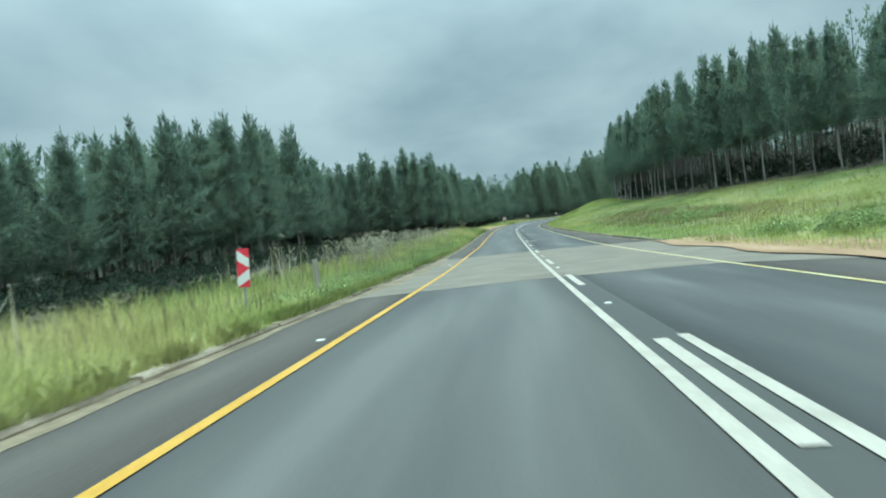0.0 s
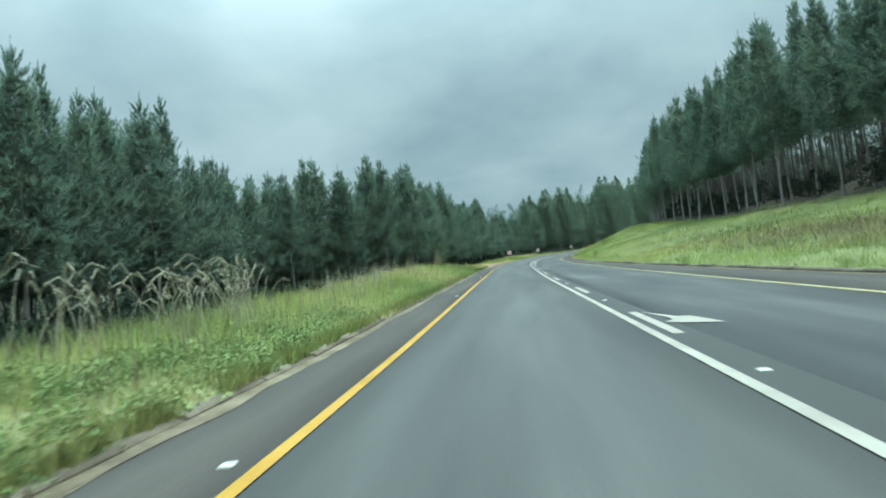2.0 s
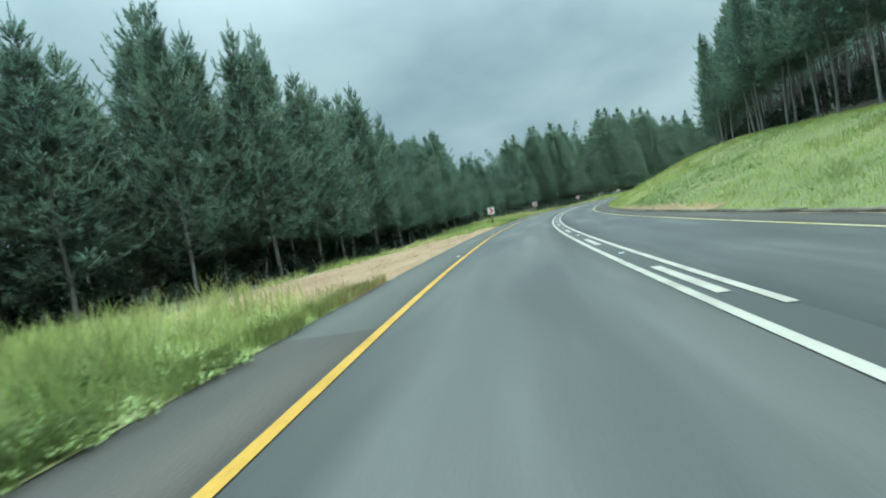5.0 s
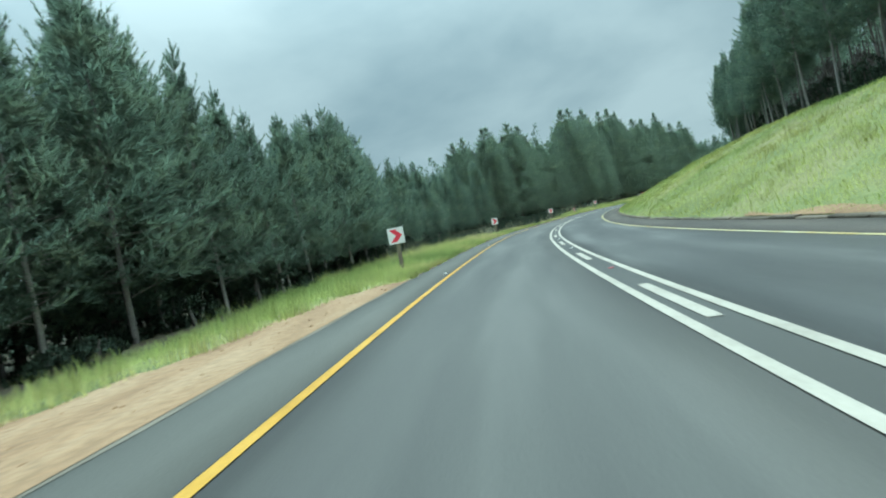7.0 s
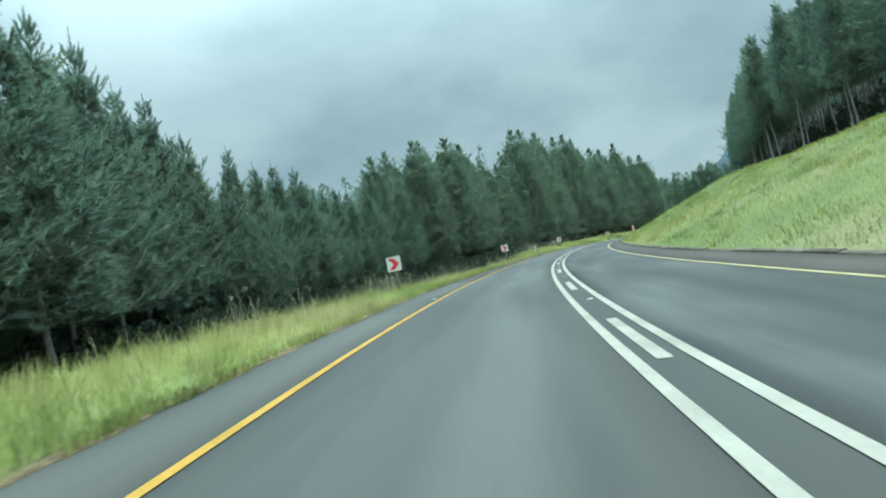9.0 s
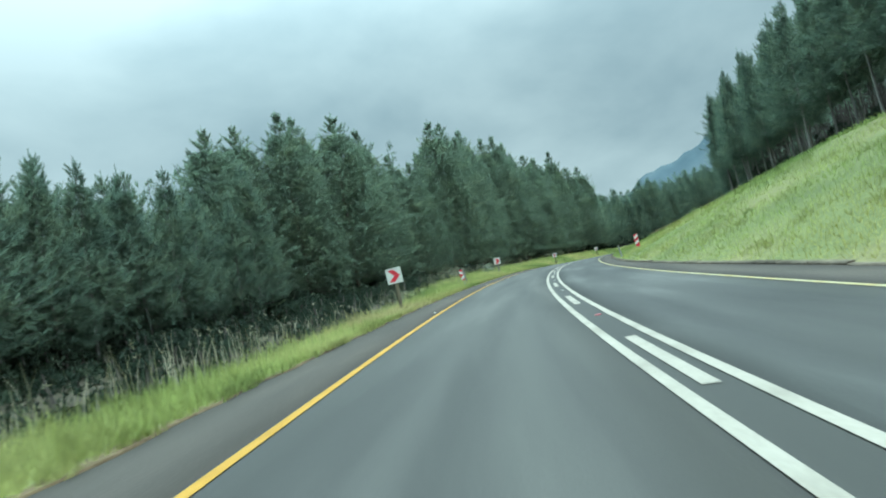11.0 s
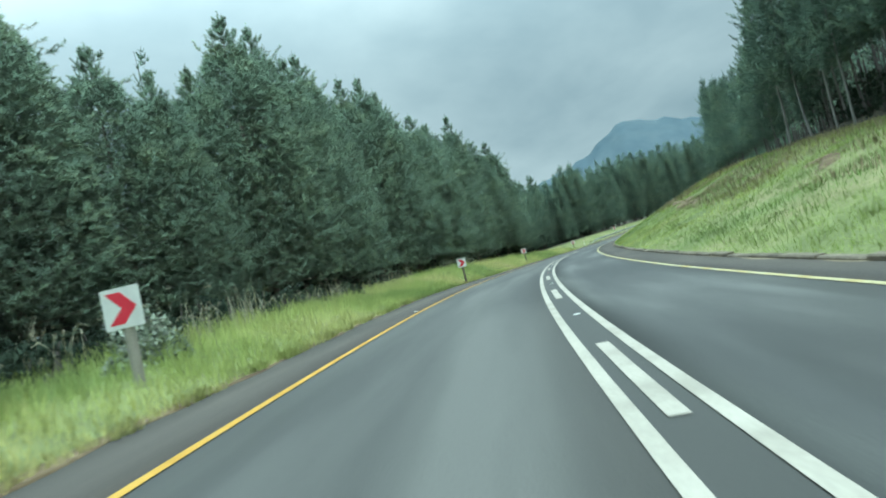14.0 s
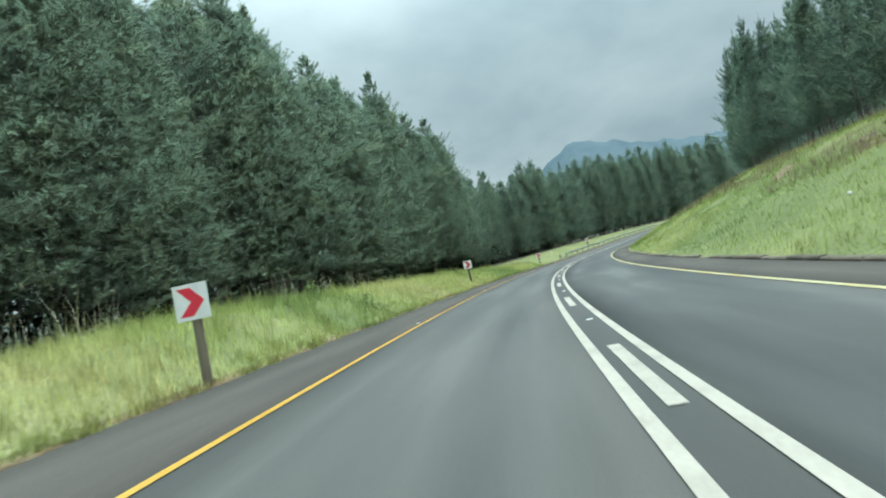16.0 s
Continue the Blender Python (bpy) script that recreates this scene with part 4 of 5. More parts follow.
# ---- grass ----
def blades_at(r, s, u, tall, wide, bend, lift=-0.03):
    p = place(s, u, lift)
    n = len(s)
    a = r.uniform(0, 6.283, n)
    d = np.stack([np.cos(a), np.sin(a), 0 * a], 1)
    x = np.stack([-np.sin(a), np.cos(a), 0 * a], 1)
    h = (tall * r.uniform(0.55, 1.2, n))[:, None]
    b = (bend * r.uniform(0.2, 1.2, n))[:, None] * h
    w = wide * r.uniform(0.7, 1.3, (n, 1))
    up = np.array([[0, 0, 1.0]])
    v = np.stack([p - x * w / 2, p + x * w / 2, p + d * b * 0.4 + up * h * 0.62 - x * w * 0.4, p + d * b * 0.4 + up * h * 0.62 + x * w * 0.4, p + d * b + up * h * np.sqrt(np.maximum(1 - 0.25 * bend**2, 0.3))], 1)
    base = np.arange(n)[:, None] * 5
    f = np.concatenate([base + [[0, 1, 3]], base + [[0, 3, 2]], base + [[2, 3, 4]]], 0)
    return v.reshape(-1, 3), f


def fine_blades(r, s, u, tall, wide):
    """Very many straight blades, one triangle each."""
    p = place(s, u, -0.03)
    n = len(s)
    a = r.uniform(0, 6.283, n)
    x = np.stack([-np.sin(a), np.cos(a), 0 * a], 1) * (wide * r.uniform(0.7, 1.3, n))[:, None]
    tip = p + np.stack([r.normal(0, 0.22, n), r.normal(0, 0.22, n), np.ones(n)], 1) * (tall * r.uniform(0.6, 1.2, n))[:, None]
    return np.stack([p - x / 2, p + x / 2, tip], 1).reshape(-1, 3), np.arange(n * 3).reshape(-1, 3)


def grass_mesh(r, name, v, f, mat, per):
    """Blades are shaded as turf: normals point up and lean a little at random."""
    me = raw_mesh(name, v, f, mat)
    n = r.normal(0, 0.35, (len(v) // per, 3))
    n[:, 2] = 1.0
    soft_normals(me, np.repeat(n, per, 0))
    return me


def scatter(name, label, r, s, u, tall, wide, bend, mat, group=""):
    v, f = blades_at(r, s, u, tall, wide, bend)
    tagged(new(name, grass_mesh(r, name, v, f, mat, 5)), label, "grass", group, kind="stuff")


def lumps(s, w, seed, a=0.35, b=0.6):
    """Uneven growth, 0 to 1, in patches of one to three metres."""
    return np.array([0.5 + 0.5 * noise.noise((p * a, q * b, seed)) + 0.25 * noise.noise((p * a * 2.7, q * b * 2.3, seed + 4.0)) for p, q in zip(s, w)])


def weedy(s, w):
    """Grass stays short where broad-leaved weeds stand along the kerb."""
    belt = np.clip((2.4 - w) / 0.8, 0, 1) * knots(s, [6, 12, 44, 54], [0, 1, 1, 0])
    return 1 - 0.6 * belt


def off_sand(s, w):
    return (sandy(s) < 0.5) | (w > sand_width(s) - 0.2)


r = np.random.default_rng(21)
n = 8200
sc = r.uniform(-6, 380, n)
wc = 0.05 + 9.5 * r.uniform(0, 1, n) ** 1.6
keep = off_sand(sc, wc)
sc, wc = sc[keep], wc[keep]
grow = np.interp(wc, [0, 0.5, 1.6, 3.5, 9.5], [0.20, 0.40, 0.58, 0.74, 0.70]) * np.clip(0.35 + 1.25 * lumps(sc, wc, 3.0), 0.4, 1.7) * knots(sc, [112, 120, 152, 165], [1, 0.7, 0.7, 1]) * weedy(sc, wc)
pick = r.integers(0, len(sc), 20 * len(sc))
s = sc[pick] + r.normal(0, 0.13, len(pick))
w = np.maximum(wc[pick] + r.normal(0, 0.13, len(pick)), 0.0)
scatter("verge_grass", "long yellow-green grass in soft tussocks on the verge", r, s, edge_left(s) - w, grow[pick], 0.015, 0.7, BLADE)
n = 230000
s = r.uniform(-6, 380, n)
w = 0.02 + 7.5 * r.uniform(0, 1, n) ** 1.4
keep = off_sand(s, w)
s, w = s[keep], w[keep]
v, f = fine_blades(r, s, edge_left(s) - w, np.interp(w, [0, 0.5, 1.6, 7.5], [0.16, 0.32, 0.44, 0.50]) * knots(s, [112, 120, 152, 165], [1, 0.7, 0.7, 1]) * weedy(s, w), 0.016)
tagged(new("verge_grass", grass_mesh(r, "verge_grass", v, f, BLADE, 3)), "dense undergrowth of green grass on the verge", "grass", kind="stuff")
n = 380000
s = r.uniform(-4, 385, n)
v = 0.2 + r.uniform(0, 1, n) ** 1.15 * (tree_line_right(s) - edge_right(s) + 0.8)
tall = np.interp(v, [0, 1.0, 18], [0.14, 0.21, 0.28]) * np.interp(s, [0, 70, 100], [1.45, 1.3, 1.0])
v, f = fine_blades(r, s, edge_right(s) + v, tall, 0.020)
tagged(new("slope_grass", grass_mesh(r, "slope_grass", v, f, SLOPE_BLADE, 3)), "bright green grass on the cutting slope", "grass", kind="stuff")
n = 5200
sc = r.uniform(-4, 385, n)
wc = 0.4 + r.uniform(0, 1, n) * (tree_line_right(sc) - edge_right(sc))
lump = lumps(sc, wc, 23.0, 0.22, 0.4)
keep = lump > 0.45
sc, wc, lump = sc[keep], wc[keep], lump[keep]
pick = r.integers(0, len(sc), 26 * len(sc))
s = sc[pick] + r.normal(0, 0.22, len(pick))
v = np.maximum(wc[pick] + r.normal(0, 0.22, len(pick)), 0.1)
scatter("slope_grass", "soft tussocks of longer grass on the cutting slope", r, s, edge_right(s) + v, 0.10 + 0.36 * lump[pick], 0.013, 0.8, SLOPE_BLADE)
n = 26000
s = r.uniform(255, 385, n)
v = r.uniform(4.5, 17.5, n)
patch = np.array([noise.noise((a * 0.12, b * 0.25, 11.0)) for a, b in zip(s, v)])
keep = patch > np.interp(v, [4.5, 8, 14, 17.5], [0.25, -0.05, -0.1, 0.15])
s, v = s[keep], v[keep]
scatter("dry_slope_grass", "straw-brown dry grass high on the cutting slope", r, s, edge_right(s) + v, np.full(len(s), 0.50), 0.028, 0.6, STRAW)
n = 4500
s = r.uniform(2, 100, n)
w = r.uniform(0.8, 6.5, n)
scatter("dry_verge_grass", "pale seeding grass heads on the verge", r, s, edge_left(s) - w, np.full(len(s), 0.78), 0.016, 0.5, STRAW)

n = 13000
s = r.normal(60, 17, n)
v = r.normal(9.3, 2.8, n)
scatter("dry_slope_grass", "straw-brown dry grass on the low slope", r, s, edge_right(s) + np.clip(v, 4, 14), np.full(len(s), 0.42), 0.024, 0.6, STRAW)

# reeds and dry stalks behind the verge
def stalks(name, label, seed, s_range, w_range, count, tall, mat, wide=0.016, bend=0.35, plume=0.0):
    r = np.random.default_rng(seed)
    n = max(3, count // 11)
    pick = r.integers(0, n, count)
    s = r.uniform(*s_range, n)[pick] + r.normal(0, 0.45, count)
    w = r.uniform(*w_range, n)[pick] + r.normal(0, 0.25, count)
    v, f = blades_at(r, s, edge_left(s) - w, tall, wide, bend)
    if plume:
        tips = v.reshape(-1, 5, 3)[:, 4]
        pick = r.uniform(0, 1, len(tips)) < plume
        pv, pf = sprays(r, tips[pick], np.repeat([[0.1, 0.1, 0.5]], pick.sum(), 0), 6, 0.20, 0.028, 0.45)
        f = np.concatenate([f, pf + len(v)])
        v = np.concatenate([v, pv])
    tagged(new(name, raw_mesh(name, v, f, mat)), label, "grass", kind="stuff")


def nodding_reeds(seed, s_range, w_range, clumps, per, tall):
    """Stems that arch over, each ending in a drooping plume."""
    r_ = np.random.default_rng(seed)
    segs = []
    for k in range(clumps):
        s_, w_ = r_.uniform(*s_range), r_.uniform(*w_range)
        for i in range(per):
            root = place(s_ + r_.normal(0, 0.3), edge_left(s_) - w_ + r_.normal(0, 0.25), -0.05)
            a_ = r_.uniform(0, 6.283)
            way = np.array([np.cos(a_), np.sin(a_), 0.0])
            h = tall * r_.uniform(0.65, 1.15)
            lean = h * r_.uniform(0.15, 0.45)
            q = np.linspace(0, 1, 8)
            pts = root + way * (lean * q**2.2)[:, None] + np.array([0, 0, 1.0]) * (h * (q - 0.22 * q**4))[:, None]
            pts[7, 2] -= 0.10 * h
            for j in range(7):
                wide = 0.007 if j < 5 else 0.014
                segs.append((pts[j], pts[j + 1], wide, wide if j < 6 else 0.006))
    v_, f_ = tubes(segs, 3)
    tagged(new("seed_grass", raw_mesh("seed_grass", v_, f_, DRY)), "tall arching dry grass with pale nodding plumes", "grass", kind="stuff")


nodding_reeds(31, (20, 33), (2.6, 4.0), 26, 7, 1.9)
nodding_reeds(29, (24.5, 31), (2.6, 4.2), 12, 9, 2.3)
nodding_reeds(30, (38, 52), (2.8, 4.6), 36, 6, 2.1)
nodding_reeds(39, (270, 300), (4.5, 7.5), 14, 6, 1.7)
stalks("seed_grass", "tall dry grass with pale nodding plumes", 32, (2, 22), (3.4, 7.0), 130, 1.9, DRY, wide=0.022, bend=0.5, plume=0.15)
stalks("reed_clump", "clump of tall straw-coloured reeds", 33, (89.2, 91.0), (3.0, 3.8), 46, 2.0, STRAW, wide=0.022, bend=0.22, plume=0.1)
stalks("reed_clump", "clump of tall straw-coloured reeds", 34, (60, 80), (2.8, 5.2), 380, 1.35, DRY, wide=0.018, bend=0.5)
stalks("dry_stalks", "grey dry stalks in front of the woods", 35, (160, 260), (3.4, 7.0), 480, 1.55, DRY, wide=0.017, bend=0.4, plume=0.08)
stalks("dry_stalks", "grey dry stalks in front of the woods", 36, (256, 330), (3.8, 8.0), 480, 1.65, DRY, wide=0.018, bend=0.4, plume=0.1)


stalks("dry_stalks", "pale dry stalks in a row before the woods", 38, (198, 228), (4.5, 7.0), 260, 1.8, DRY, wide=0.02, bend=0.35, plume=0.1)
r = np.random.default_rng(51)
n = 42000
s = r.uniform(-4, 108, n)
w = 0.05 + r.exponential(0.20, n)
clump = np.array([noise.noise((a * 0.9, b, 5.0)) for a, b in zip(s, w)])
s, w = s[clump > -0.12], w[clump > -0.12]
scatter("kerb_grass", "short grass that overhangs the kerb", r, s, edge_left(s) - w, np.full(len(s), 0.30), 0.016, 1.0, BLADE)
n = 30000
s = r.uniform(150, 385, n)
w = -0.10 + r.exponential(0.16, n)
clump = np.array([noise.noise((a * 0.8, b, 15.0)) for a, b in zip(s, w)])
s, w = s[clump > 0.0], w[clump > 0.0]
scatter("edge_grass", "ragged grass creeping over the asphalt edge", r, s, edge_left(s) - w, np.full(len(s), 0.22), 0.015, 0.9, BLADE)
stalks("dry_stalks", "tall grey dry stalks in front of the woods", 37, (205, 300), (6.0, 11.0), 360, 2.0, DRY, wide=0.02, bend=0.45, plume=0.15)


def leafy(name, label, seed, spots, mat, leaf, leaves):
    """Low broad-leaved weeds: short leaves in heaps."""
    r = np.random.default_rng(seed)
    ats, ways = [], []
    for s, u, rad, hgt in spots:
        a, q = r.uniform(0, 6.283, leaves), np.sqrt(r.uniform(0, 1, leaves))
        z = hgt * (1 - q**2) * r.uniform(0.3, 1, leaves)
        p = place(s + np.cos(a) * q * rad, u + np.sin(a) * q * rad, 0.04)
        p[:, 2] += z
        ats.append(p)
        ways.append(np.stack([np.cos(a) * q, np.sin(a) * q, 0.35 + 0 * a], 1))
    v, f = sprays(r, np.concatenate(ats), np.concatenate(ways), 2, leaf, leaf * 0.5, 0.5)
    tagged(new(name, grass_mesh(r, name, v, f, mat, 3)), label, "weeds", kind="stuff")


r = np.random.default_rng(41)
spots = [(s, edge_left(s) - 0.3 - r.uniform(0, 1) ** 1.2 * 2.5, r.uniform(0.3, 0.65), r.uniform(0.18, 0.42)) for s in np.concatenate([r.uniform(10, 50, 260), r.uniform(50, 66, 40)])]
spots += [(s, edge_left(s) - 0.25 - r.uniform(0, 1) ** 1.5 * 1.5, r.uniform(0.3, 0.55), r.uniform(0.10, 0.22)) for s in r.uniform(66, 100, 150)]
leafy("weeds", "low broad-leaved green weeds along the kerb", 42, spots, WEED, 0.065, 240)
spots = [(s, r.uniform(12.0, 16.5), r.uniform(0.7, 1.5), r.uniform(0.5, 1.0)) for s in r.uniform(43, 55, 16)] + [(s, r.uniform(9.0, 11.5), r.uniform(0.6, 1.2), r.uniform(0.4, 0.8)) for s in r.uniform(15, 24, 7)]
leafy("brush", "dark low scrub on the slope", 43, spots, WEED, 0.10, 800)
spots = [(s, edge_right(s) + r.uniform(1.0, 11), r.uniform(0.25, 0.6), r.uniform(0.3, 0.6)) for s in r.uniform(90, 330, 28)]
leafy("weeds", "dark weed tufts on the cutting slope", 44, spots, WEED, 0.07, 110)
spots = [(271.0, -9.2, 0.9, 1.5), (271.8, -9.6, 0.8, 1.2)]
leafy("roadside_shrub", "pale leafy shrub beside the chevron sign", 45, spots, PALE_LEAF, 0.2, 420)
spots = [(319.5, -10.3, 0.5, 0.9), (322.0, -8.7, 0.5, 0.45)]
leafy("weeds", "dark weed tufts in the grass", 46, spots, WEED, 0.15, 260)


# ---- kerbs ----
def kerb_run(name, s0, s1, length, edge, side, high, label, mat):
    """A row of kerb stones; each is cast a little out of line with the next."""
    r = np.random.default_rng(int(s0) + 900)
    run = tagged(new(name), label, "kerb", kind="structure")
    s = s0
    while s < s1:
        e = s + length - 0.03
        n = 2
        ss = np.array([s, e])
        j = r.normal(0, 0.012)
        h = high * min(1, (s1 - s) / 12 + 0.15) + r.normal(0, 0.014)
        u_in, u_out = edge(ss) + side * (-0.03 + j), edge(ss) + side * (0.17 + j)
        base = place(ss, edge(ss), 0.0)[:, 2]
        rows = []
        for u, z in ((u_in, -0.15), (u_in, h - 0.03), (u_in + side * 0.03, h), (u_out, h), (u_out, -0.15)):
            p = place(ss, u)
            p[:, 2] = base + z
            rows.append(p)
        v = np.concatenate(rows)
        f = [[i * 2, i * 2 + 1, i * 2 + 3, i * 2 + 2] for i in range(4)]
        f = [q if side > 0 else q[::-1] for q in f] + [[0, 2, 4, 6], [0, 6, 8, 8], [1, 7, 5, 3], [1, 9, 7, 7]]
        bm = bmesh.new()
        vs = [bm.verts.new(c) for c in v]
        for q in f:
            bm.faces.new([vs[i] for i in dict.fromkeys(q)])
        part("kerb_stone", bm, run, mat)
        s += length


kerb_run("kerb_left", -8, 96, 0.95, edge_left, -1, 0.05, "weathered concrete kerb stones half lost in grass", KERB)
kerb_run("kerb_right", 27, 352, 1.6, edge_right, 1, 0.07, "weathered concrete kerb stones below the slope", KERB_PALE)
tagged(new("gutter_left", ribbon("gutter_left", -8, 89, lambda s: edge_left(s) - 0.03, lambda s: edge_left(s) + 0.24 + 0.05 * np.sin(s * 2.3) * np.sin(s * 0.9) + 0.04 * np.sin(s * 0.7), GUTTER, lift=-0.007, step=0.5)), "pale stained concrete gutter beside the kerb", "gutter", kind="structure")
tagged(new("gutter_left", ribbon("gutter_left", 108, 152, lambda s: edge_left(s) - 0.02, lambda s: edge_left(s) + 0.08 + 0.03 * np.sin(s * 1.3), SLAB, lift=-0.007, step=0.5)), "thin pale concrete edge of the asphalt", "gutter", kind="structure")
tagged(new("gutter_right", ribbon("gutter_right", 27, 352, lambda s: edge_right(s) - 0.20 + 0.04 * np.sin(s * 1.7), lambda s: edge_right(s) + 0.03, GUTTER, lift=-0.007, step=0.5)), "pale dusty concrete gutter beside the kerb", "gutter", kind="structure")
tagged(new("dirt_apron", ribbon("dirt_apron", 2, 27, lambda s: edge_right(s) - 0.7 + 0.25 * np.sin(s * 0.8), lambda s: edge_right(s) + 1.6 + 0.3 * np.sin(s * 0.6), SAND, lift=0.03, step=0.8, cols=3)), "sandy earth apron of a side track", "ground", kind="structure")

for a, b, wide, soil in ((6.5, 36, 0.9, GUTTER), (36, 52, 0.3, GUTTER), (60, 90, 0.28, GUTTER)):
    tagged(new("dust_strip", ribbon("dust_strip", a, b, lambda s: edge_left(s) - 0.02, lambda s: edge_left(s) + 0.05 + wide * np.abs(np.sin((s - a) * 3.1416 / (b - a))) * (0.75 + 0.25 * np.sin(s * 2.1) * np.sin(s * 0.77)), soil, lift=-0.003, step=0.4)), "thin tan dust drifted on the shoulder", "ground", kind="structure")
tagged(new("dust_strip", ribbon("dust_strip", 118, 151, lambda s: edge_right(s) + 0.16, lambda s: edge_right(s) + 0.25 + 0.55 * np.clip((151 - s) / 12, 0, 1) + 0.12 * np.sin(s * 1.3), SAND, lift=0.03, step=0.5, cols=2)), "sandy dust behind the low kerb", "ground", kind="structure")
for a, b in ((152, 268), (268, 420)):
    tagged(new("dirt_edge", ribbon("dirt_edge", a, b, lambda s: edge_left(s) - 0.30, lambda s: edge_left(s) + 0.05 + 0.09 * np.sin(s * 1.9) * np.sin(s * 0.73), SOIL, lift=0.004, step=0.4, cols=2, skirt=0.05)), "ragged strip of bare soil along the asphalt", "ground", kind="structure")

# ---- road studs ----
bm = box_bm(bmesh.new(), (0.11, 0.10, 0.022), (0, 0, 0.006), bevel=0.008)
stud_me = bpy.data.meshes.new("road_stud")
bm.to_mesh(stud_me)
bm.free()
red_me = stud_me.copy()
stud_me.materials.append(STUD)
red_me.materials.append(STUD_RED)
for n in range(0, 37):
    s = dash_end(n) + 3.05
    p = place(s, 0.0, -0.008)
    ob = new("road_stud", red_me if n % 8 == 7 or n == 31 else stud_me)
    ob.matrix_basis = pose(*p, 0, 0, yaw_at(s))
    tagged(ob, "worn red road stud on the centre line" if ob.data is red_me else "worn white road stud on the centre line", "road stud", "road studs")
for n in range(0, 20):
    s = 4.4 + 18.2 * n
    ob = new("road_stud", stud_me)
    ob.matrix_basis = pose(*place(s, float(ll(s)) - 0.3, -0.012), 0, 0, yaw_at(s))
    tagged(ob, "worn white road stud beside the yellow line", "road stud", "road studs")


# ---- signs ----
def flat_bm(outline, depth, y=0.0):
    """A plate in the xz plane, facing -y."""
    bm = bmesh.new()
    f = bm.faces.new([bm.verts.new((a, y, b)) for a, b in outline])
    r = bmesh.ops.extrude_face_region(bm, geom=[f])
    bmesh.ops.translate(bm, verts=[g for g in r["geom"] if isinstance(g, bmesh.types.BMVert)], vec=(0, depth, 0))
    bmesh.ops.recalc_face_normals(bm, faces=bm.faces[:])
    bmesh.ops.triangulate(bm, faces=[g for g in bm.faces if len(g.verts) > 4])
    return bm


def chevron_sign(s, u, top, size=0.72, lean=0.0, turn=0.0, wood=POSTWOOD):
    ground = float(profile(s, u))
    foot = place(s, u, -0.25)
    high = top - ground + 0.25
    ob = tagged(new("chevron_sign"), "white square board with a red chevron on a wooden post", "road sign", "chevron signs round the bend")
    ob.matrix_basis = pose(*foot, 0, lean, yaw_at(s) + turn)
    bm = tube_bm(bmesh.new(), (0, 0.07, 0), (0, 0.09, high - 0.12), 0.10, 0.092, 12)
    part("post", bm, ob, wood, "round weathered wooden post")
    h = size / 2
    c = high - h
    board = part("board", flat_bm([(-h, c - h), (h, c - h), (h, c + h), (-h, c + h)], 0.012, -0.012), ob, BOARD, "white reflective board")
    k = size * 0.40
    arrow = [(-k * 0.95, c + k * 0.98), (k * 0.02, c + k * 0.98), (k * 0.95, c), (k * 0.02, c - k * 0.98), (-k * 0.95, c - k * 0.98), (-k * 0.02, c)]
    part("chevron", flat_bm(arrow, 0.003, -0.016), board, RED, "red chevron")
    back = flat_bm([(-h * 0.95, c - 0.05), (h * 0.95, c - 0.05), (h * 0.95, c + 0.05), (-h * 0.95, c + 0.05)], 0.02, 0.002)
    part("bracket", back, ob, BACKING)


for s, u, top, lean in ((156.4, -7.05, 2.25, 1.5), (195.9, -7.9, 2.2, 0.0), (229.7, -7.0, 2.2, -1.0), (268.3, -7.6, 2.35, 1.0), (306.4, -7.45, 2.2, 0.5), (345.7, -8.4, 2.3, 0.0), (383.0, -8.9, 1.75, 0.0), (416.5, -8.9, 2.1, 0.0)):
    chevron_sign(s, u, top, lean=lean, turn=3.0, wood=POSTWOOD_PALE if s == 268.3 else POSTWOOD)


def hazard_plate(s, u, top, height, zigzag, lean=0.0, width=0.30):
    """A narrow red plate with slanting white bands; the zigzag ones turn back halfway down."""
    ground = float(profile(s, u))
    ob = tagged(new("hazard_plate"), "narrow red and white striped hazard plate on a post", "road sign", "hazard plates")
    ob.matrix_basis = pose(*place(s, u, -0.2), 0, lean, yaw_at(s))
    high = top - ground + 0.2
    part("post", tube_bm(bmesh.new(), (0, 0.04, 0), (0, 0.04, high - 0.1), 0.03, 0.03, 8), ob, GALV)
    h = width / 2
    plate = part("plate", flat_bm([(-h, high - height), (h, high - height), (h, high), (-h, high)], 0.010, -0.01), ob, RED, "red plate")
    bands = [((0.04, 0.30), (0.26, 0.50)), ((0.75, 0.99), (0.52, 0.80))] if zigzag else [((0.22, 0.42), (0.04, 0.24)), ((0.64, 0.84), (0.46, 0.66))]
    for (la, lb), (ra, rb) in bands:
        poly = [(-h, high - lb * height), (h, high - rb * height), (h, high - ra * height), (-h, high - la * height)]
        part("stripe", flat_bm(poly, 0.003, -0.014), plate, BOARD, "white slanting stripe")


hazard_plate(8.6, -7.1, 1.40, 0.82, True, lean=2.5, width=0.27)
hazard_plate(249.0, -7.12, 1.62, 0.82, True, lean=-8.0, width=0.28)
hazard_plate(247.6, 6.0, 1.35, 0.92, False, lean=-1.0, width=0.28)


def timber_post(s, u, high, label, size=0.13, lean=0.0):
    ob = tagged(new("marker_post"), label, "post")
    ob.matrix_basis = pose(*place(s, u, -0.2), 0, lean, yaw_at(s))
    part("shaft", box_bm(bmesh.new(), (size, size, high + 0.2), (0, 0, (high + 0.2) / 2), bevel=0.015), ob, POSTWOOD_PALE)


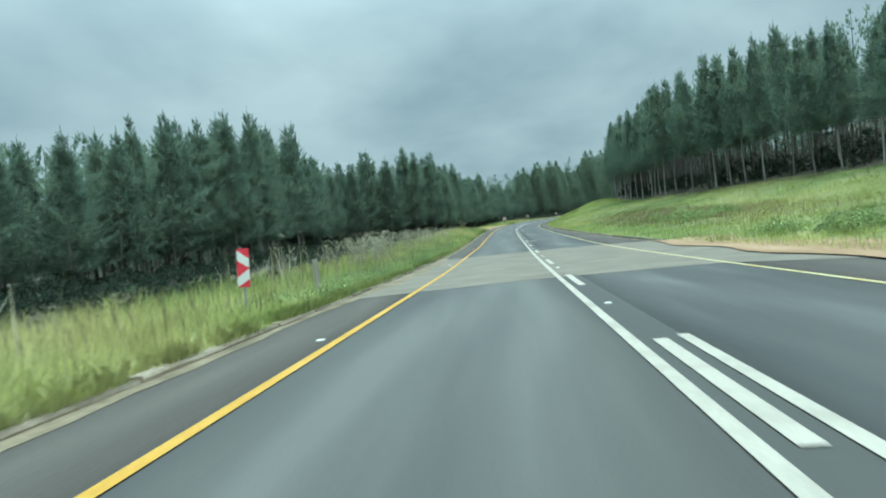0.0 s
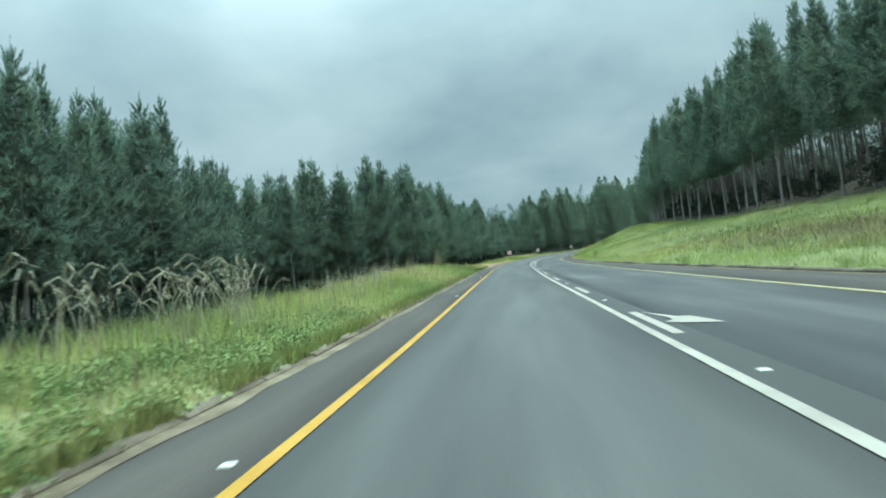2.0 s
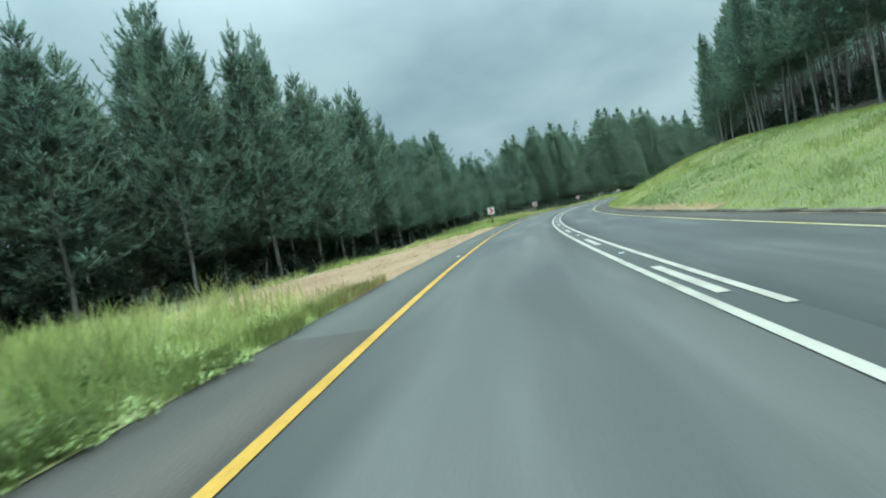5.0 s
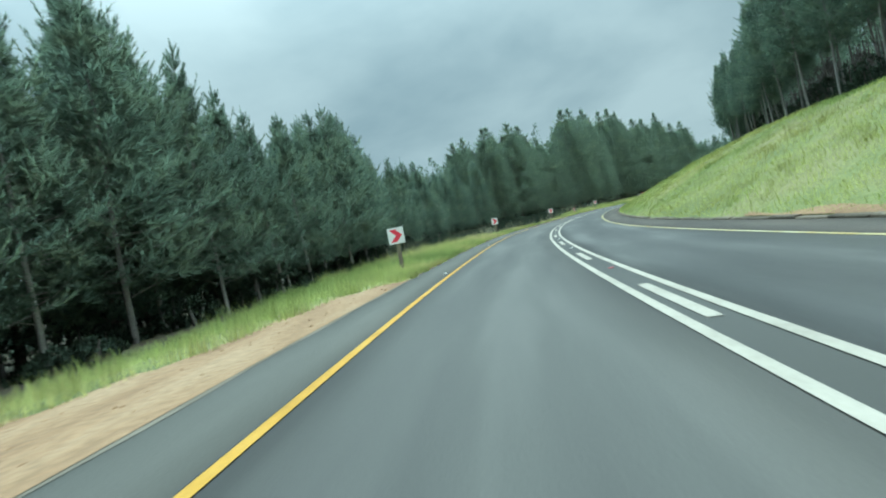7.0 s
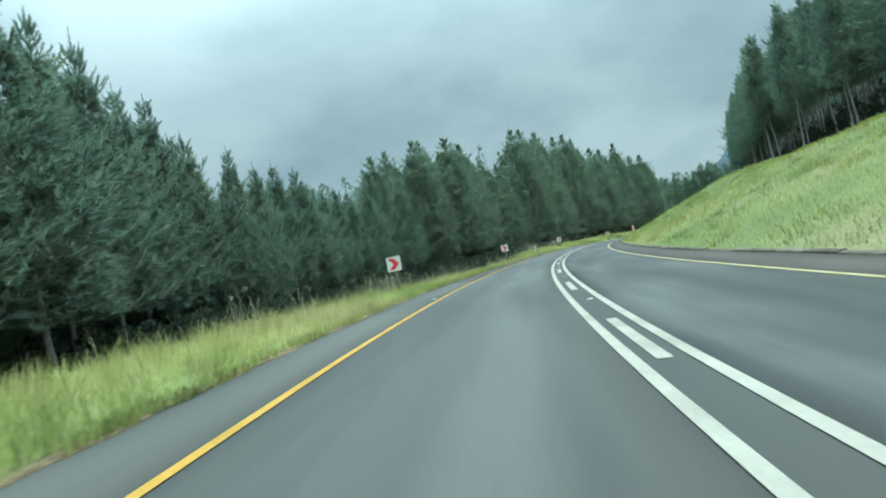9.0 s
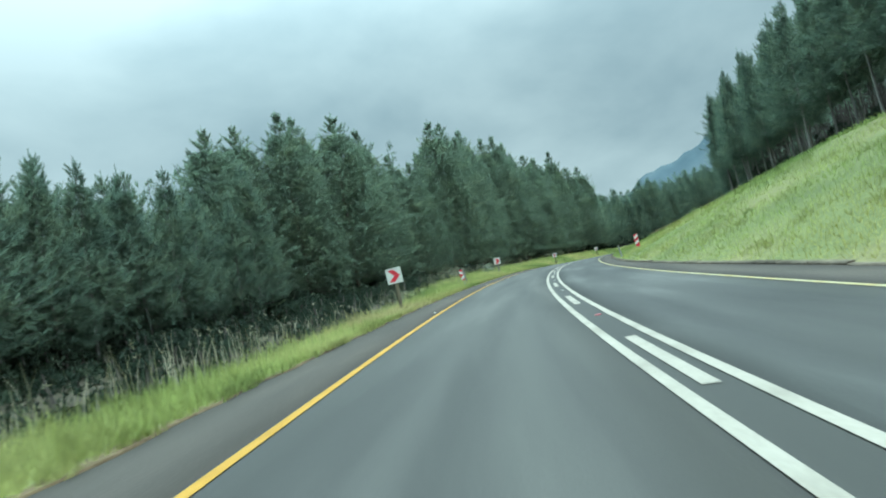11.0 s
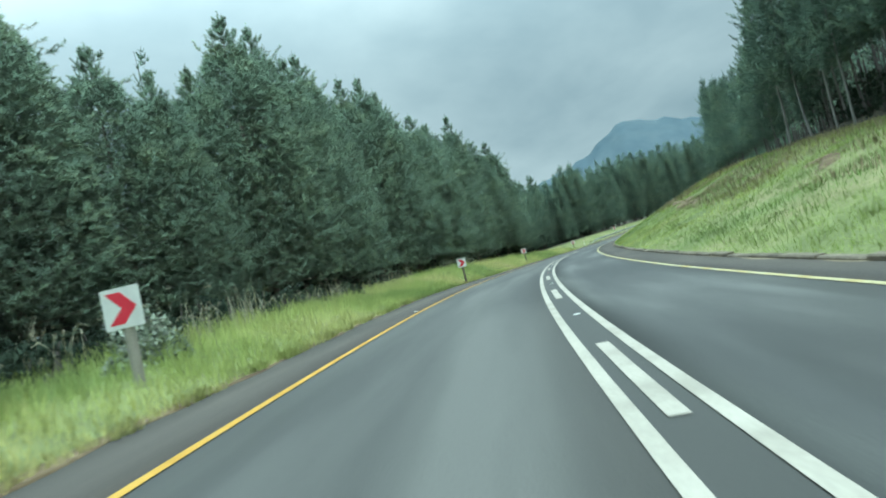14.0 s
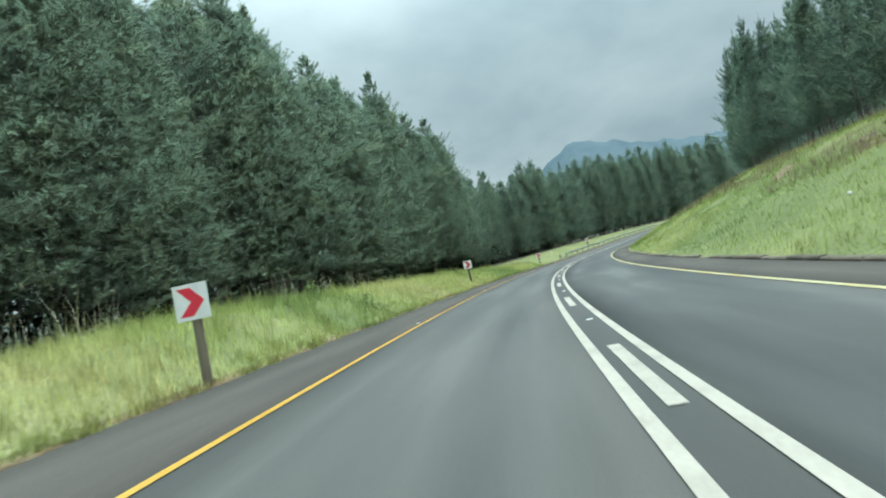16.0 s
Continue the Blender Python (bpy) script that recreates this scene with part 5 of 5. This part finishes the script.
timber_post(13.2, -7.0, 1.0, "square weathered grey timber post in the grass", lean=-2)
timber_post(254.0, -7.95, 1.6, "leaning pale grey timber post in the grass", lean=-9)


def rail_post(s, u, high, label, lean=0.0):
    """A bent-steel post of C section."""
    ob = tagged(new("steel_post"), label, "post")
    ob.matrix_basis = pose(*place(s, u, -0.2), 0, lean, yaw_at(s) + 20)
    part("web", box_bm(bmesh.new(), (0.012, 0.11, high + 0.2), (-0.06, 0, (high + 0.2) / 2)), ob, GALV)
    for y in (-0.055, 0.055):
        part("flange", box_bm(bmesh.new(), (0.09, 0.010, high + 0.2), (-0.012, y, (high + 0.2) / 2)), ob, GALV)


rail_post(248.6, 4.85, 0.95, "leaning galvanised steel rail post beside the kerb", lean=-7)


# ---- guard rail on the outside of the bend ----
def guard_rail(s0, s1, u):
    ob = tagged(new("guard_rail"), "galvanised steel guard rail with timber posts", "guard rail")
    ss = np.arange(s0, s1 + 0.1, 2.0)
    sect = [(0.0, 0.76), (0.05, 0.71), (0.05, 0.66), (0.0, 0.61), (0.05, 0.56), (0.05, 0.51), (0.0, 0.46)]
    ease = np.clip((ss - s0) / 8, 0.3, 1)
    rows = []
    for dx, z in sect:
        p = place(ss, np.full_like(ss, u) + dx)
        p[:, 2] += z * ease
        rows.append(p)
    v = np.stack(rows, 1)
    k = len(sect)
    i, j = np.meshgrid(np.arange(len(ss) - 1), np.arange(k - 1), indexing="ij")
    c = (i * k + j).ravel()
    me = raw_mesh("beam", v.reshape(-1, 3), np.stack([c, c + 1, c + k + 1, c + k], 1), GALV)
    beam = part("beam", me, ob)
    mod = beam.modifiers.new("thickness", "SOLIDIFY")
    mod.thickness = 0.006
    bm = box_bm(bmesh.new(), (0.12, 0.15, 1.1), (-0.09, 0, 0.20), bevel=0.01)
    pm = bpy.data.meshes.new("rail_post")
    bm.to_mesh(pm)
    bm.free()
    pm.materials.append(POSTWOOD)
    for s in np.arange(s0 + 2, s1, 4.0):
        p = part("rail_post", pm, ob)
        p.matrix_basis = pose(*place(s, u - 0.05), 0, 0, yaw_at(s))


guard_rail(391, 540, -7.9)


def edge_marker(s, u, high):
    ob = tagged(new("edge_marker"), "slim white roadside marker post", "marker post", "white edge markers")
    ob.matrix_basis = pose(*place(s, u, -0.15), 0, 0, yaw_at(s))
    part("shaft", box_bm(bmesh.new(), (0.12, 0.04, high + 0.15), (0, 0, (high + 0.15) / 2), bevel=0.01), ob, BOARD)
    part("reflector", box_bm(bmesh.new(), (0.08, 0.01, 0.14), (0, -0.024, high - 0.06), bevel=0.002), ob, RED, "red reflector")


for s in (389.5, 424.0, 447.0):
    edge_marker(s, -8.4, 1.35)

# bare soil scarps on the slope
def scarp(seed, s0, s1, v, high, rise):
    r_ = np.random.default_rng(seed)
    ss = np.arange(s0, s1 + 0.01, 0.28)
    mid = v + rise * (ss - s0) / (s1 - s0) + 0.5 * np.sin((ss - s0) * 1.1 + seed) + r_.normal(0, 0.10, len(ss))
    tall = high * np.sin(np.clip((ss - s0) / (s1 - s0), 0.03, 0.97) * np.pi) ** 0.6 * r_.uniform(0.7, 1.15, len(ss))
    rows = [place(ss, edge_right(ss) + mid - 0.35, -0.05), place(ss, edge_right(ss) + mid - 0.05 + r_.normal(0, 0.05, len(ss)), 0.0), place(ss, edge_right(ss) + mid, 0.0), place(ss, edge_right(ss) + mid + 0.25, 0.0), place(ss, edge_right(ss) + mid + 1.0, -0.1)]
    for k, q in enumerate((0.0, 0.45, 0.95, 1.0, 0.0)):
        rows[k][:, 2] += q * tall + (r_.normal(0, 0.04, len(ss)) if 0 < k < 3 else 0)
    vv = np.stack(rows, 1)
    k = 5
    i, j = np.meshgrid(np.arange(len(ss) - 1), np.arange(k - 1), indexing="ij")
    c = (i * k + j).ravel()
    tagged(new("soil_scarp", raw_mesh("soil_scarp", vv.reshape(-1, 3), np.stack([c, c + 1, c + k + 1, c + k], 1), SOIL)), "small ragged scarp of bare brown soil in the grass", "soil scarp", "soil scarps on the slope")


for k, (a, b, v, high, rise) in enumerate(((301, 305.5, 4.6, 0.20, 0.9), (305, 312.5, 5.4, 0.25, 0.6), (313, 317, 5.6, 0.2, 1.2), (318, 324, 7.2, 0.2, 0.6), (326, 331, 6.4, 0.2, 0.8), (284, 288, 7.0, 0.2, 0.5))):
    scarp(k, a, b, v, high, rise)

# loose clods and stones on the bare turning place
r = np.random.default_rng(61)
n = 1500
s = r.uniform(104, 152, n)
w = r.uniform(0.1, 8.0, n) ** 1.0
keep = w < sand_width(s) + 0.1
s, w = s[keep], w[keep]
size = 0.008 + 0.012 * r.exponential(1.0, len(s))
p = place(s, edge_left(s) - w, 0.0)
octa = np.array([(1, 0, 0), (0, 1, 0), (-1, 0, 0), (0, -1, 0), (0, 0, 0.7), (0, 0, -0.5)])
v = p[:, None] + octa[None] * size[:, None, None] * r.uniform(0.6, 1.4, (len(s), 6, 1))
f = np.array([(0, 1, 4), (1, 2, 4), (2, 3, 4), (3, 0, 4), (1, 0, 5), (2, 1, 5), (3, 2, 5), (0, 3, 5)])
f = (np.arange(len(s))[:, None, None] * 6 + f[None]).reshape(-1, 3)
tagged(new("loose_stones", raw_mesh("loose_stones", v.reshape(-1, 3), f, SAND)), "loose clods and stones on bare sand", "stones", kind="stuff")

# litter
bm = bmesh.new()
bmesh.ops.create_icosphere(bm, subdivisions=2, radius=0.07)
for q in bm.verts:
    q.co *= 1 + 0.35 * noise.noise(q.co * 14)
    q.co.z *= 0.6
lit_me = bpy.data.meshes.new("scrap")
bm.to_mesh(lit_me)
bm.free()
lit_me.materials.append(BOARD)
for s, u, k in ((162.6, -7.6, 1.4), (322.5, -8.2, 1.0), (245.8, -3.4, 0.6), (313.5, 8.2, 1.1)):
    ob = new("scrap_paper", lit_me)
    ob.matrix_basis = pose(*place(s, u, 0.05), 0, 0, s) @ Matrix.Diagonal((k, k, k, 1))
    tagged(ob, "crumpled white scrap lying on the ground", "litter", "litter")


# ---- far mountain ----
def mountain():
    """A ridge some kilometres off, beyond the woods; its haze is only surface colour."""
    n, m = 90, 14
    dist = 3400.0
    az = np.radians(np.linspace(18, 78, n))
    d = np.degrees(az)
    crest = np.interp(d, [18, 26, 31, 33.5, 36.6, 37.8, 39.5, 41.5, 42.2, 43.8, 46.2, 48.2, 58, 66, 78], [160, 300, 430, 560, 615, 645, 742, 810, 812, 770, 720, 672, 560, 430, 300])
    crest = crest * 0.96 + 9 * np.sin(d * 3.1) + 6 * np.sin(d * 7.7 + 1)
    rows = []
    for k in range(m):
        q = k / (m - 1)
        rr = dist + 900 * q
        h = crest * q**0.8 + 18 * np.sin(d * 2 + q * 9) * q * (1 - q)
        rows.append(np.stack([np.sin(az) * rr, np.cos(az) * rr, h - 20], 1))
    v = np.stack(rows, 0).reshape(-1, 3)
    i, j = np.meshgrid(np.arange(m - 1), np.arange(n - 1), indexing="ij")
    c = (i * n + j).ravel()
    tagged(new("backdrop_mountain", raw_mesh("backdrop_mountain", v, np.stack([c, c + 1, c + n + 1, c + n], 1), HAZED_ROCK, smooth=True)), "flat-topped mountain far beyond the woods, its haze painted in blue", "mountain", kind="structure")


mountain()
